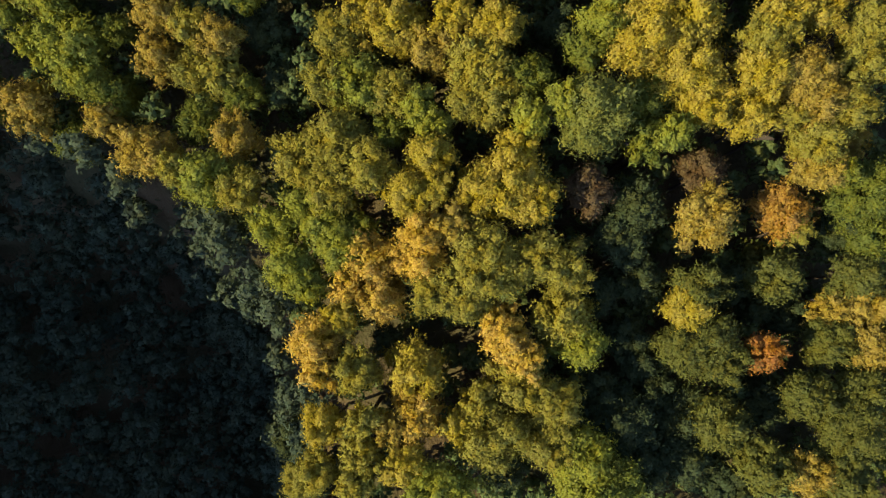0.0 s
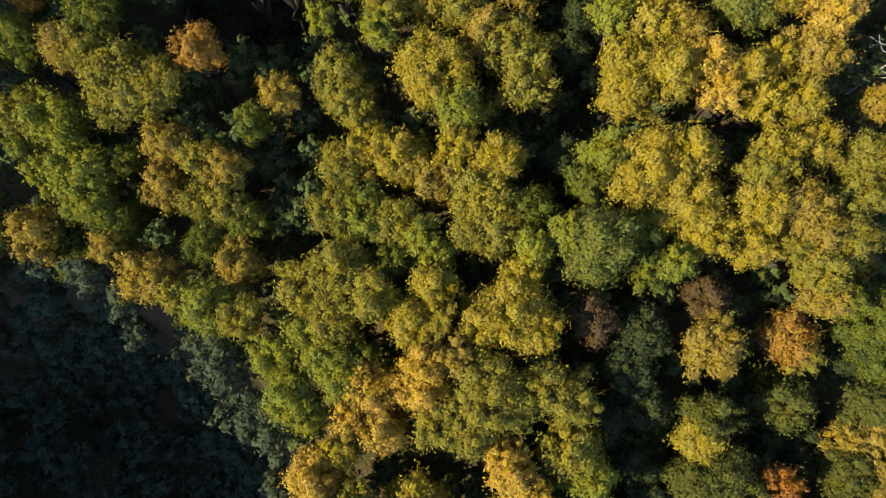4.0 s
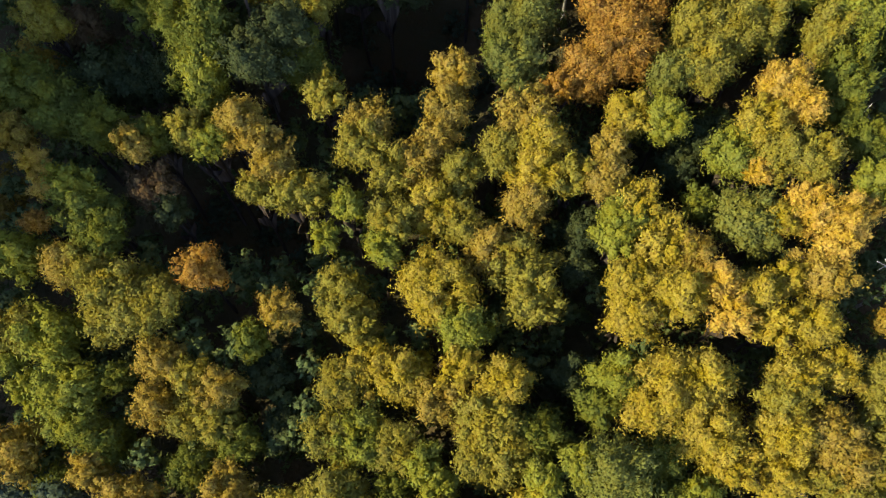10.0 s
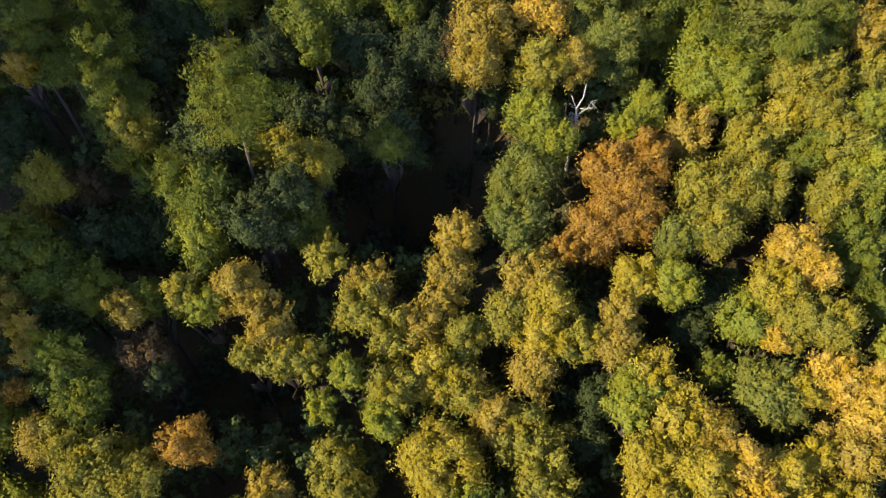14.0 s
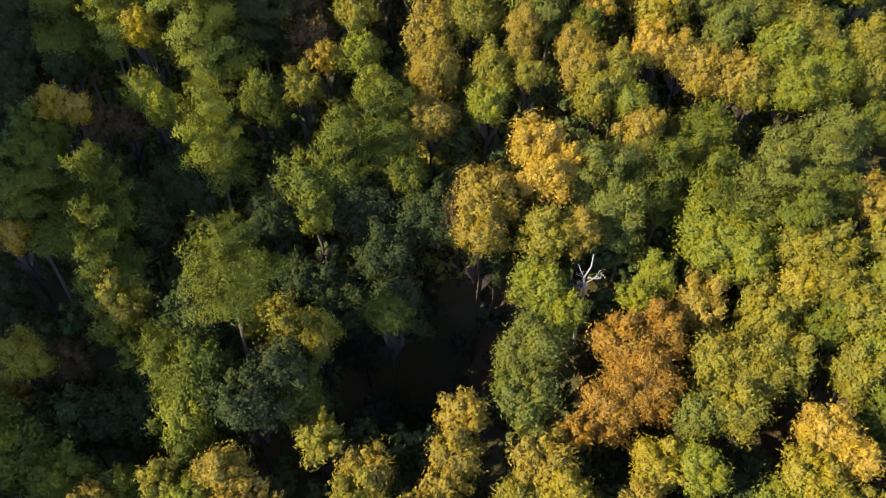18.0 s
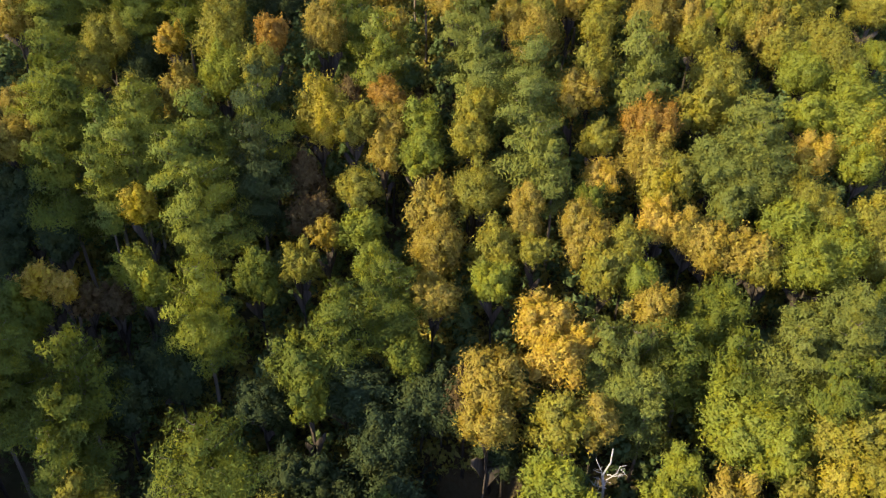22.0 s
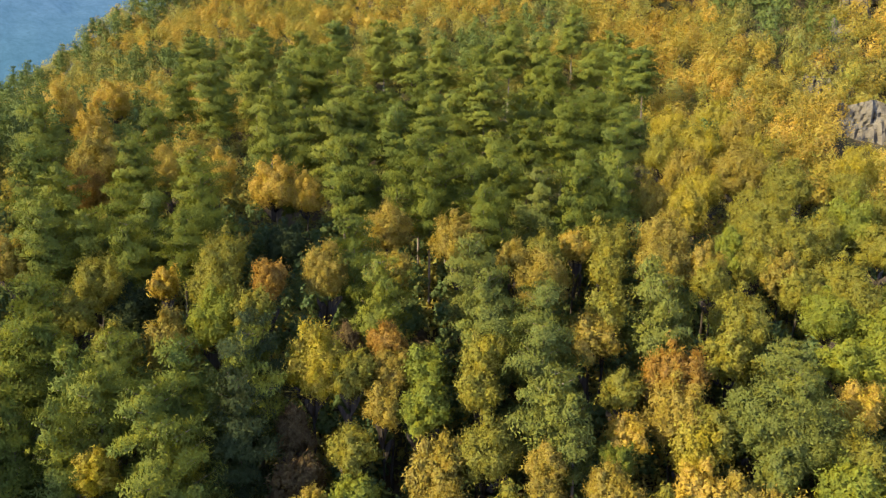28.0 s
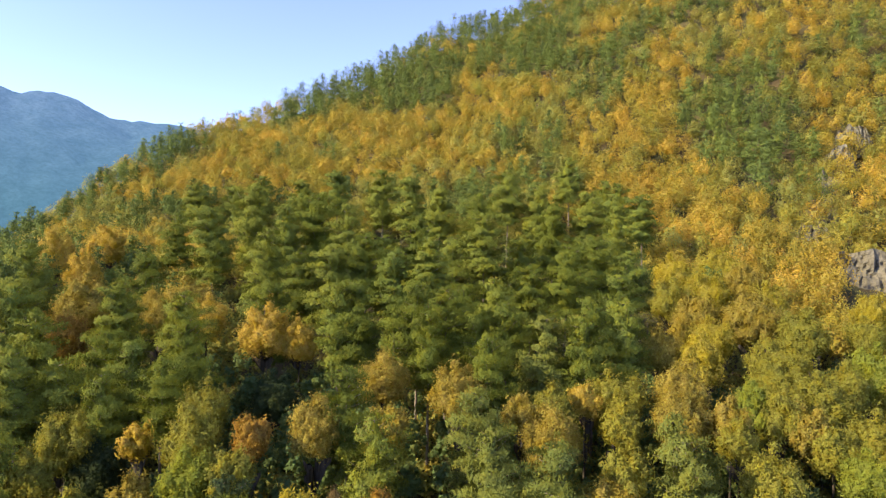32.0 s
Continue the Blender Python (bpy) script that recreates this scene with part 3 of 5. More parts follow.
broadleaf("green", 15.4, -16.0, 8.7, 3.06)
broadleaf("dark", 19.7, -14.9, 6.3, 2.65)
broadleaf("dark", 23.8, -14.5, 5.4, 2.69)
broadleaf("dim_olive", 29.4, -13.8, 9.0, 2.81)
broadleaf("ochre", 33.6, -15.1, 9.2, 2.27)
broadleaf("dim_olive", 36.4, -15.0, 9.9, 2.50)
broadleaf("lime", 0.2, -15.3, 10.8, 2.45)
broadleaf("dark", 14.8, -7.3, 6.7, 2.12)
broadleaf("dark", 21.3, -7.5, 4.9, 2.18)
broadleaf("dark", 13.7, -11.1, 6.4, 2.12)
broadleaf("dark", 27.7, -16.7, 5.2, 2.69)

broadleaf("green", -37.5, 48.1, 26.2, 2.86)
broadleaf("green", -34.4, 46.2, 25.7, 2.85)
broadleaf("dark", -32.2, 50.5, 24.0, 2.75)
broadleaf("green", -30.4, 44.3, 24.7, 2.37)
broadleaf("ochre", -37.3, 43.2, 24.7, 1.88)
broadleaf("gold", -34.8, 40.9, 24.0, 1.40)
broadleaf("gold", -34.2, 38.4, 22.6, 1.17)
broadleaf("lime", -32.1, 39.3, 24.0, 1.85)
broadleaf("green", -31.4, 38.0, 22.3, 2.60)
broadleaf("green", -29.8, 36.2, 21.2, 2.13)
broadleaf("rust", -35.2, 36.5, 21.2, 1.18)
broadleaf("lime", -37.4, 34.6, 20.2, 2.39)
broadleaf("ochre", -33.2, 33.5, 20.0, 2.14)
broadleaf("olive", -31.1, 33.0, 20.1, 2.13)
broadleaf("ochre", -27.4, 42.2, 24.5, 1.63)
broadleaf("green", -26.4, 43.9, 22.9, 1.69)
broadleaf("dark", -29.2, 50.7, 23.3, 2.27)
broadleaf("dark", -26.2, 51.8, 23.6, 2.27)
broadleaf("brown", -26.3, 40.3, 21.0, 2.20)
broadleaf("dark", -25.1, 38.4, 18.9, 1.74)
broadleaf("lime", -21.9, 49.5, 26.7, 2.62)
broadleaf("green", -21.4, 48.1, 24.0, 1.96)
broadleaf("olive", -22.8, 44.3, 23.7, 1.67)
broadleaf("lime", -21.0, 43.8, 23.3, 1.92)
broadleaf("ochre", -18.6, 45.2, 24.1, 2.16)
broadleaf("ochre", -17.1, 43.9, 23.2, 1.93)
broadleaf("ochre", -15.2, 42.3, 22.5, 2.17)
broadleaf("olive", -14.3, 40.1, 21.1, 1.94)
broadleaf("olive", -12.1, 39.7, 20.9, 1.94)
broadleaf("green", -13.3, 51.6, 23.9, 2.26)
broadleaf("olive", -11.9, 48.2, 24.0, 1.96)
broadleaf("olive", -17.6, 40.4, 21.2, 1.45)
broadleaf("olive", -28.3, 31.7, 20.1, 2.83)
broadleaf("olive", -27.0, 30.1, 19.1, 2.84)
broadleaf("rust", -21.5, 33.2, 20.3, 2.12)
broadleaf("ochre", -14.7, 30.1, 16.9, 1.84)
broadleaf("olive", -10.4, 32.3, 17.4, 2.45)
broadleaf("olive", -9.4, 30.5, 16.4, 2.21)
broadleaf("lime", -11.1, 36.1, 18.8, 1.47)
broadleaf("lime", -6.3, 35.2, 19.0, 1.94)
broadleaf("ochre", -7.6, 46.5, 22.6, 2.23)
broadleaf("olive", -8.0, 43.9, 22.1, 2.46)
broadleaf("olive", -5.5, 41.7, 21.0, 2.46)
broadleaf("olive", -5.4, 38.2, 20.1, 2.44)
broadleaf("lime", -8.8, 38.8, 20.2, 1.46)
broadleaf("ochre", -3.0, 43.4, 20.9, 2.24)
broadleaf("yellow", -2.0, 39.6, 19.9, 2.72)
broadleaf("ochre", -0.5, 47.9, 23.1, 2.23)
broadleaf("ochre", -0.0, 49.9, 24.3, 1.97)
broadleaf("ochre", -1.5, 45.7, 21.8, 1.99)
broadleaf("sage", 5.0, 51.7, 25.1, 2.72)
broadleaf("rust", 12.9, 51.7, 24.0, 3.02)
broadleaf("rust", 15.7, 52.1, 24.4, 2.25)
broadleaf("rust", 10.1, 49.5, 23.1, 1.75)
broadleaf("ochre", 6.5, 46.8, 23.6, 2.69)
broadleaf("yellow", 8.0, 44.3, 22.9, 2.68)
broadleaf("olive", 4.5, 43.5, 21.8, 2.21)
broadleaf("yellow", 7.5, 41.4, 21.7, 2.43)
broadleaf("olive", 10.3, 41.5, 21.9, 1.93)
broadleaf("ochre", 6.0, 39.3, 20.2, 2.21)
broadleaf("ochre", 12.8, 40.5, 21.9, 2.16)
broadleaf("yellow", 15.6, 46.6, 22.6, 2.23)
broadleaf("ochre", 14.4, 43.8, 22.0, 1.96)
broadleaf("olive", 1.1, 42.5, 20.6, 2.24)
broadleaf("olive", 0.6, 38.1, 19.1, 2.23)
broadleaf("ochre", 3.6, 35.7, 18.7, 2.45)
broadleaf("olive", 6.1, 34.2, 18.7, 2.92)
broadleaf("olive", 6.5, 31.1, 18.5, 2.87)
broadleaf("yellow", -1.4, 32.6, 18.8, 3.14)
broadleaf("lime", 1.1, 29.0, 17.9, 2.38)
broadleaf("sage", 20.0, 50.5, 24.7, 2.21)
broadleaf("olive", 22.8, 50.7, 25.4, 2.44)
broadleaf("lime", 19.1, 46.9, 23.0, 2.22)
broadleaf("dark", 23.1, 46.7, 20.0, 2.32)
broadleaf("dark", 21.1, 43.9, 18.5, 2.07)
broadleaf("lime", 24.5, 42.9, 23.0, 2.40)
broadleaf("yellow", 26.7, 45.0, 24.3, 2.39)
broadleaf("gold", 29.2, 48.8, 24.8, 2.43)
broadleaf("gold", 30.3, 46.5, 24.4, 2.16)
broadleaf("gold", 25.6, 41.1, 22.3, 1.43)
broadleaf("olive", 28.0, 42.9, 23.8, 2.13)
broadleaf("olive", 31.3, 42.4, 23.9, 2.36)
broadleaf("green", 35.9, 51.2, 23.8, 2.77)
broadleaf("green", 35.7, 48.6, 22.4, 2.01)
broadleaf("green", 37.5, 45.1, 21.6, 2.24)
broadleaf("lime", 36.0, 40.1, 22.7, 1.89)
broadleaf("sage", 24.9, 37.3, 21.5, 2.86)
broadleaf("green", 21.5, 39.3, 19.8, 1.72)
broadleaf("yellow", 27.4, 36.9, 21.4, 1.89)
broadleaf("gold", 30.5, 38.1, 22.7, 2.34)
broadleaf("gold", 33.1, 36.6, 22.5, 2.32)
broadleaf("gold", 32.0, 34.7, 21.6, 1.85)
broadleaf("yellow", 16.1, 39.1, 21.8, 2.39)
broadleaf("lime", 14.5, 37.0, 21.3, 2.13)
broadleaf("yellow", 17.3, 35.6, 21.7, 2.81)
broadleaf("lime", 13.5, 36.0, 20.9, 1.89)
broadleaf("ochre", 20.0, 34.4, 21.2, 2.10)
broadleaf("yellow", 15.3, 32.2, 20.4, 2.33)
broadleaf("yellow", 18.8, 31.0, 21.1, 2.52)
broadleaf("gold", 22.0, 31.4, 21.0, 2.06)
broadleaf("yellow", 25.5, 31.2, 20.4, 2.08)
broadleaf("yellow", 28.4, 32.2, 20.2, 1.86)
broadleaf("ochre", 31.2, 32.2, 20.8, 2.32)
broadleaf("yellow", 14.7, 29.4, 19.6, 2.32)
broadleaf("yellow", 30.0, 28.5, 19.8, 2.30)
broadleaf("yellow", 26.4, 28.7, 20.1, 1.82)
broadleaf("gold", 22.5, 28.9, 20.7, 1.81)
broadleaf("dark", 12.0, 38.0, 17.4, 2.28)
broadleaf("dark", 11.5, 35.1, 16.1, 2.03)
broadleaf("lime", -35.7, 28.3, 16.7, 2.92)
broadleaf("olive", -38.0, 28.2, 16.4, 2.44)
broadleaf("olive", -25.4, 30.0, 18.9, 2.36)
broadleaf("olive", -29.2, 28.9, 17.5, 2.40)
broadleaf("green", -17.2, 27.9, 15.7, 1.71)
broadleaf("olive", -7.9, 29.0, 15.8, 1.96)

pine("green", -38.3, 67.6, 37.2, 3.14)
pine("pine", -39.1, 65.0, 34.8, 2.62)
pine("green", -32.4, 66.8, 36.8, 2.85)
pine("green", -31.7, 62.1, 34.6, 2.54)
broadleaf("gold", -40.0, 63.4, 31.2, 1.52)
pine("green", -30.2, 58.7, 32.9, 2.26)
broadleaf("olive", -28.2, 57.4, 30.4, 2.42)
broadleaf("green", -29.2, 56.6, 27.9, 1.98)
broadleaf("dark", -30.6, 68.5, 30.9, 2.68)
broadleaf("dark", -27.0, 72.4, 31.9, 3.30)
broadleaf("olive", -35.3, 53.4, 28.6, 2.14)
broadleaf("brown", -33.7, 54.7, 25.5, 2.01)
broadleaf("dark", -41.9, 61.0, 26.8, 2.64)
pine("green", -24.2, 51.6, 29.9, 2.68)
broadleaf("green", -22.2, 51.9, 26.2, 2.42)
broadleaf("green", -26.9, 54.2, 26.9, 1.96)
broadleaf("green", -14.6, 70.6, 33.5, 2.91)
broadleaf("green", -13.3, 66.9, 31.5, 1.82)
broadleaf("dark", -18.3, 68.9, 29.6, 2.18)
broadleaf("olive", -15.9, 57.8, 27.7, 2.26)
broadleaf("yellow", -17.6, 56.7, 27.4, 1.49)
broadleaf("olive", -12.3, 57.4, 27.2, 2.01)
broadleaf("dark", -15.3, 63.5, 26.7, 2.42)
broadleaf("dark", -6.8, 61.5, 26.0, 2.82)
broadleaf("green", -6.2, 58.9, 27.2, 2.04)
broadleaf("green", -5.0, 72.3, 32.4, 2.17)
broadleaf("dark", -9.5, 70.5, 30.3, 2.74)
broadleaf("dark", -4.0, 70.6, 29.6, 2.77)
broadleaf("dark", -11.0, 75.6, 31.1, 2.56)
broadleaf("green", -14.7, 52.6, 24.7, 2.49)
broadleaf("ochre", 2.6, 69.0, 32.9, 2.88)
broadleaf("ochre", 1.6, 65.7, 30.7, 2.61)
broadleaf("brown", -0.0, 70.2, 30.1, 2.19)
broadleaf("gold", 8.1, 71.7, 33.6, 2.92)
broadleaf("gold", 10.3, 73.0, 33.0, 1.89)
broadleaf("olive", 8.0, 65.9, 30.6, 2.61)
broadleaf("lime", 6.9, 62.1, 28.4, 2.59)
broadleaf("ochre", 11.2, 66.7, 30.2, 2.11)
broadleaf("sage", 5.8, 56.3, 25.9, 3.04)
broadleaf("green", 4.7, 53.1, 23.8, 2.78)
broadleaf("lime", 8.9, 59.6, 27.0, 2.32)
pine("bluepine", 14.6, 70.9, 34.2, 3.34)
pine("bluepine", 15.5, 67.5, 31.9, 2.48)
pine("bluepine", 12.3, 71.8, 34.4, 2.51)
broadleaf("rust", 14.1, 57.2, 26.2, 2.80)
broadleaf("rust", 17.7, 58.0, 26.7, 2.54)
broadleaf("rust", 15.4, 53.7, 25.1, 3.00)
broadleaf("ochre", 21.9, 61.0, 26.8, 2.62)
broadleaf("lime", 24.7, 67.7, 30.3, 3.75)
broadleaf("lime", 26.4, 64.9, 28.7, 2.38)
broadleaf("lime", 17.7, 63.4, 27.6, 2.11)
broadleaf("lime", 15.7, 60.5, 27.1, 1.81)
pine("green", 20.0, 71.8, 34.2, 2.80)
pine("green", 23.1, 70.6, 33.8, 2.78)
pine("sage", 29.5, 71.5, 34.3, 3.60)
pine("green", 31.4, 67.5, 33.0, 3.29)
pine("sage", 34.7, 72.9, 34.0, 3.13)
pine("green", 36.0, 69.0, 31.9, 2.23)
broadleaf("olive", 32.0, 64.9, 29.6, 2.62)
broadleaf("ochre", 40.0, 70.9, 31.4, 2.43)
broadleaf("olive", 39.7, 66.7, 29.5, 1.86)
broadleaf("olive", 34.3, 65.6, 29.7, 2.63)
broadleaf("yellow", 30.8, 61.4, 28.3, 2.31)
broadleaf("olive", 33.6, 61.5, 28.8, 2.04)
broadleaf("olive", 27.5, 60.1, 27.2, 2.84)
broadleaf("olive", 24.7, 55.1, 25.9, 3.01)
broadleaf("olive", 28.4, 55.8, 25.7, 2.78)
broadleaf("olive", 22.0, 55.3, 25.9, 2.50)
broadleaf("olive", 35.3, 58.9, 28.5, 2.76)
broadleaf("green", 33.0, 59.0, 26.4, 2.32)
broadleaf("lime", 36.9, 55.9, 27.4, 2.97)
broadleaf("olive", 33.7, 54.1, 26.0, 2.47)
broadleaf("lime", 38.4, 61.7, 28.9, 2.30)

broadleaf("ochre", -47.7, 91.9, 45.7, 2.97)
pine("lime", -44.8, 93.1, 48.7, 3.11)
pine("green", -40.5, 86.3, 45.7, 2.94)
pine("pine", -37.8, 89.6, 48.1, 3.00)
pine("pine", -36.1, 84.5, 44.3, 2.62)
pine("pine", -33.9, 90.6, 49.3, 3.30)
pine("pine", -33.7, 87.3, 46.8, 2.65)
pine("pine", -27.9, 91.1, 48.4, 3.60)
pine("pine", -27.9, 85.9, 46.2, 3.60)
pine("pine", -25.2, 82.9, 44.4, 3.43)
broadleaf("yellow", -31.5, 83.0, 41.4, 1.94)
broadleaf("lime", -30.9, 77.5, 38.3, 2.13)
broadleaf("lime", -29.5, 75.9, 37.1, 1.85)
pine("pine", -22.5, 93.6, 48.7, 3.60)
pine("dark", -22.0, 89.6, 45.9, 3.60)
broadleaf("dark", -47.4, 89.2, 41.1, 2.99)
broadleaf("dark", -45.5, 85.5, 39.6, 2.91)
broadleaf("dark", -41.5, 83.8, 38.0, 2.31)
broadleaf("gold", -38.2, 74.8, 38.3, 1.80)
broadleaf("gold", -35.9, 73.9, 37.2, 1.28)
broadleaf("green", -39.9, 73.1, 36.4, 2.57)
broadleaf("dark", -45.2, 80.2, 37.3, 2.23)
broadleaf("brown", -36.0, 75.9, 35.2, 1.88)
broadleaf("brown", -33.6, 76.7, 34.8, 1.64)
pine("lime", -24.1, 73.6, 39.0, 3.21)
broadleaf("green", -20.1, 78.8, 36.7, 2.48)
broadleaf("olive", -16.4, 80.3, 36.9, 2.23)
broadleaf("brown", -17.3, 92.1, 41.3, 2.15)
broadleaf("brown", -16.5, 88.9, 38.7, 2.73)
broadleaf("ochre", -14.1, 84.6, 38.0, 1.75)
broadleaf("olive", -11.3, 88.5, 41.3, 2.37)
broadleaf("lime", -10.6, 84.9, 38.4, 2.33)
broadleaf("lime", -9.1, 81.1, 36.5, 2.26)
broadleaf("yellow", -16.1, 96.2, 48.0, 3.36)
broadleaf("olive", -12.4, 95.6, 46.4, 2.76)
broadleaf("ochre", -8.1, 96.7, 45.8, 2.49)
broadleaf("ochre", -8.6, 93.1, 43.6, 2.13)
broadleaf("lime", -5.0, 96.8, 46.1, 2.80)
broadleaf("lime", -4.9, 93.3, 43.5, 2.76)
pine("green", -11.5, 72.6, 37.3, 2.68)
pine("green", -7.1, 75.7, 38.0, 3.33)
broadleaf("ochre", -3.5, 88.8, 40.5, 2.99)
broadleaf("ochre", -2.8, 83.6, 38.0, 3.17)
broadleaf("ochre", -3.3, 77.1, 36.0, 2.44)
broadleaf("olive", 1.3, 97.2, 47.6, 2.47)
broadleaf("olive", 0.7, 94.3, 45.1, 2.75)
pine("bluepine", 7.4, 94.8, 49.3, 3.60)
pine("bluepine", 7.8, 90.8, 46.4, 3.08)
pine("bluepine", 9.5, 89.0, 44.5, 2.45)
broadleaf("olive", 14.5, 94.8, 44.5, 2.16)
broadleaf("rust", 21.1, 96.6, 46.7, 3.72)
broadleaf("ochre", 20.2, 93.7, 44.2, 3.37)
broadleaf("yellow", 20.9, 90.3, 41.8, 2.71)
broadleaf("olive", 22.8, 91.2, 42.7, 2.72)
broadleaf("gold", 14.7, 90.2, 42.1, 2.10)
broadleaf("gold", 19.7, 86.0, 39.2, 2.34)
broadleaf("ochre", 11.8, 85.3, 39.8, 2.31)
broadleaf("ochre", 13.3, 82.9, 38.7, 2.55)
broadleaf("green", 13.5, 89.1, 40.3, 2.10)
broadleaf("olive", 1.3, 89.4, 41.2, 3.29)
broadleaf("ochre", 6.6, 87.3, 40.4, 2.06)
broadleaf("gold", 7.2, 88.9, 41.7, 1.48)
broadleaf("ochre", 6.6, 85.4, 38.8, 2.04)
broadleaf("olive", 3.7, 84.0, 37.7, 2.90)
broadleaf("lime", 2.9, 78.9, 36.3, 2.49)
broadleaf("olive", 7.1, 82.6, 37.0, 2.01)
broadleaf("gold", 7.7, 75.5, 35.0, 2.95)
broadleaf("olive", 13.7, 80.7, 37.6, 2.79)
broadleaf("olive", 16.1, 82.3, 38.4, 2.54)
broadleaf("lime", 16.8, 78.7, 36.3, 2.20)
broadleaf("ochre", 18.3, 76.8, 35.2, 2.45)
broadleaf("green", 24.9, 78.7, 34.1, 3.38)
broadleaf("ochre", 25.6, 84.6, 38.0, 2.62)
broadleaf("ochre", 28.4, 83.6, 37.5, 2.90)
broadleaf("olive", 30.3, 82.0, 36.5, 2.29)
broadleaf("ochre", 23.3, 85.5, 38.5, 2.34)
broadleaf("sage", 27.7, 87.5, 40.2, 2.36)
broadleaf("sage", 27.9, 91.9, 44.0, 3.62)
broadleaf("sage", 30.6, 90.1, 42.3, 3.00)
broadleaf("olive", 28.1, 100.1, 47.4, 2.88)
pine("bluepine", 33.1, 96.7, 47.2, 3.27)
pine("bluepine", 30.6, 92.0, 46.0, 3.45)
broadleaf("gold", 39.9, 95.6, 43.2, 2.84)
broadleaf("lime", 44.6, 100.4, 46.4, 3.89)
broadleaf("yellow", 46.8, 98.5, 44.5, 3.23)
broadleaf("lime", 44.6, 94.1, 42.2, 2.51)
broadleaf("lime", 40.1, 99.9, 46.3, 2.90)
broadleaf("olive", 36.1, 90.5, 41.2, 3.34)
broadleaf("olive", 38.1, 88.1, 39.3, 3.00)
broadleaf("lime", 33.5, 86.5, 39.8, 2.64)
broadleaf("lime", 37.9, 83.7, 38.1, 3.47)
broadleaf("lime", 34.8, 81.4, 37.1, 3.12)
broadleaf("olive", 44.2, 89.0, 38.7, 2.75)
broadleaf("olive", 43.7, 85.2, 36.6, 2.68)
broadleaf("sage", 35.8, 80.0, 36.2, 3.38)
broadleaf("sage", 37.3, 77.2, 34.6, 3.31)
broadleaf("sage", 32.8, 76.4, 33.2, 2.77)
broadleaf("green", 42.7, 80.1, 33.8, 2.30)
broadleaf("green", 22.5, 75.7, 32.9, 2.75)

broadleaf("olive", -45.8, 112.1, 51.4, 3.20)
broadleaf("olive", -43.9, 103.4, 49.6, 2.60)
pine("green", -47.7, 101.8, 51.3, 3.60)
broadleaf("ochre", -58.9, 115.4, 53.2, 2.94)
broadleaf("ochre", -51.8, 100.0, 46.1, 2.22)
pine("green", -42.7, 94.6, 49.8, 3.07)
broadleaf("dark", -41.6, 112.8, 47.6, 3.28)
broadleaf("olive", -36.3, 96.3, 48.4, 2.39)
broadleaf("gold", -36.6, 111.1, 51.3, 1.97)
broadleaf("ochre", -31.9, 99.2, 48.9, 2.78)
broadleaf("olive", -29.3, 106.2, 53.2, 3.30)
broadleaf("lime", -27.1, 100.7, 50.5, 3.12)
broadleaf("olive", -23.3, 101.1, 51.2, 2.51)
pine("dark", -21.5, 95.8, 49.9, 2.79)
broadleaf("yellow", -17.1, 97.7, 48.9, 3.03)
broadleaf("brown", -13.4, 101.8, 46.8, 2.26)
broadleaf("rust", -8.6, 99.4, 47.6, 2.18)
broadleaf("lime", -4.8, 98.2, 47.0, 2.46)
broadleaf("ochre", -17.0, 109.4, 53.8, 3.07)
pine("green", -13.5, 110.2, 57.2, 3.60)
pine("pine", -9.5, 103.5, 53.7, 3.36)
broadleaf("ochre", -8.5, 108.3, 53.8, 2.70)
broadleaf("ochre", -10.9, 120.3, 57.2, 3.41)
broadleaf("rust", -23.2, 106.4, 53.3, 2.32)
broadleaf("olive", -30.3, 114.8, 54.8, 3.25)
pine("pine", -43.6, 116.4, 55.4, 3.48)
pine("green", -36.6, 116.3, 57.2, 3.60)
broadleaf("dark", -25.6, 126.6, 53.7, 3.68)
broadleaf("brown", -23.2, 127.2, 54.9, 3.27)
broadleaf("ochre", -0.9, 117.6, 56.5, 3.69)
pine("sage", 1.1, 108.1, 55.6, 3.51)
pine("bluepine", 1.5, 101.1, 53.1, 3.27)
broadleaf("ochre", 5.5, 112.3, 54.3, 2.47)
broadleaf("ochre", 8.7, 108.1, 53.3, 3.37)
broadleaf("olive", 9.9, 113.4, 55.2, 2.84)
broadleaf("gold", 14.0, 116.8, 55.1, 2.21)
broadleaf("olive", 17.9, 117.2, 56.1, 3.68)
broadleaf("olive", 17.0, 111.9, 53.4, 2.81)
pine("bluepine", 8.5, 100.5, 51.8, 3.60)
broadleaf("ochre", 13.2, 100.9, 48.7, 2.84)
broadleaf("olive", 14.8, 103.8, 51.0, 2.59)
broadleaf("ochre", 25.3, 117.2, 56.9, 3.67)
broadleaf("ochre", 23.8, 113.5, 54.6, 3.56)
broadleaf("ochre", 29.1, 112.2, 54.2, 2.81)
pine("bluepine", 20.8, 101.4, 52.3, 3.60)
pine("bluepine", 20.8, 104.6, 53.5, 3.07)
broadleaf("olive", 31.2, 104.8, 50.5, 3.61)
broadleaf("olive", 29.0, 109.2, 52.4, 2.40)
broadleaf("olive", 39.9, 122.1, 57.2, 3.09)
broadleaf("olive", 37.5, 116.9, 54.5, 3.33)
broadleaf("ochre", 40.0, 115.3, 53.0, 2.93)
broadleaf("olive", 43.5, 119.1, 55.8, 3.39)
broadleaf("olive", 48.4, 123.1, 56.8, 3.51)
broadleaf("lime", 34.1, 118.5, 55.0, 2.63)
broadleaf("lime", 53.9, 126.3, 58.4, 4.01)
broadleaf("olive", 46.3, 114.2, 52.5, 3.62)
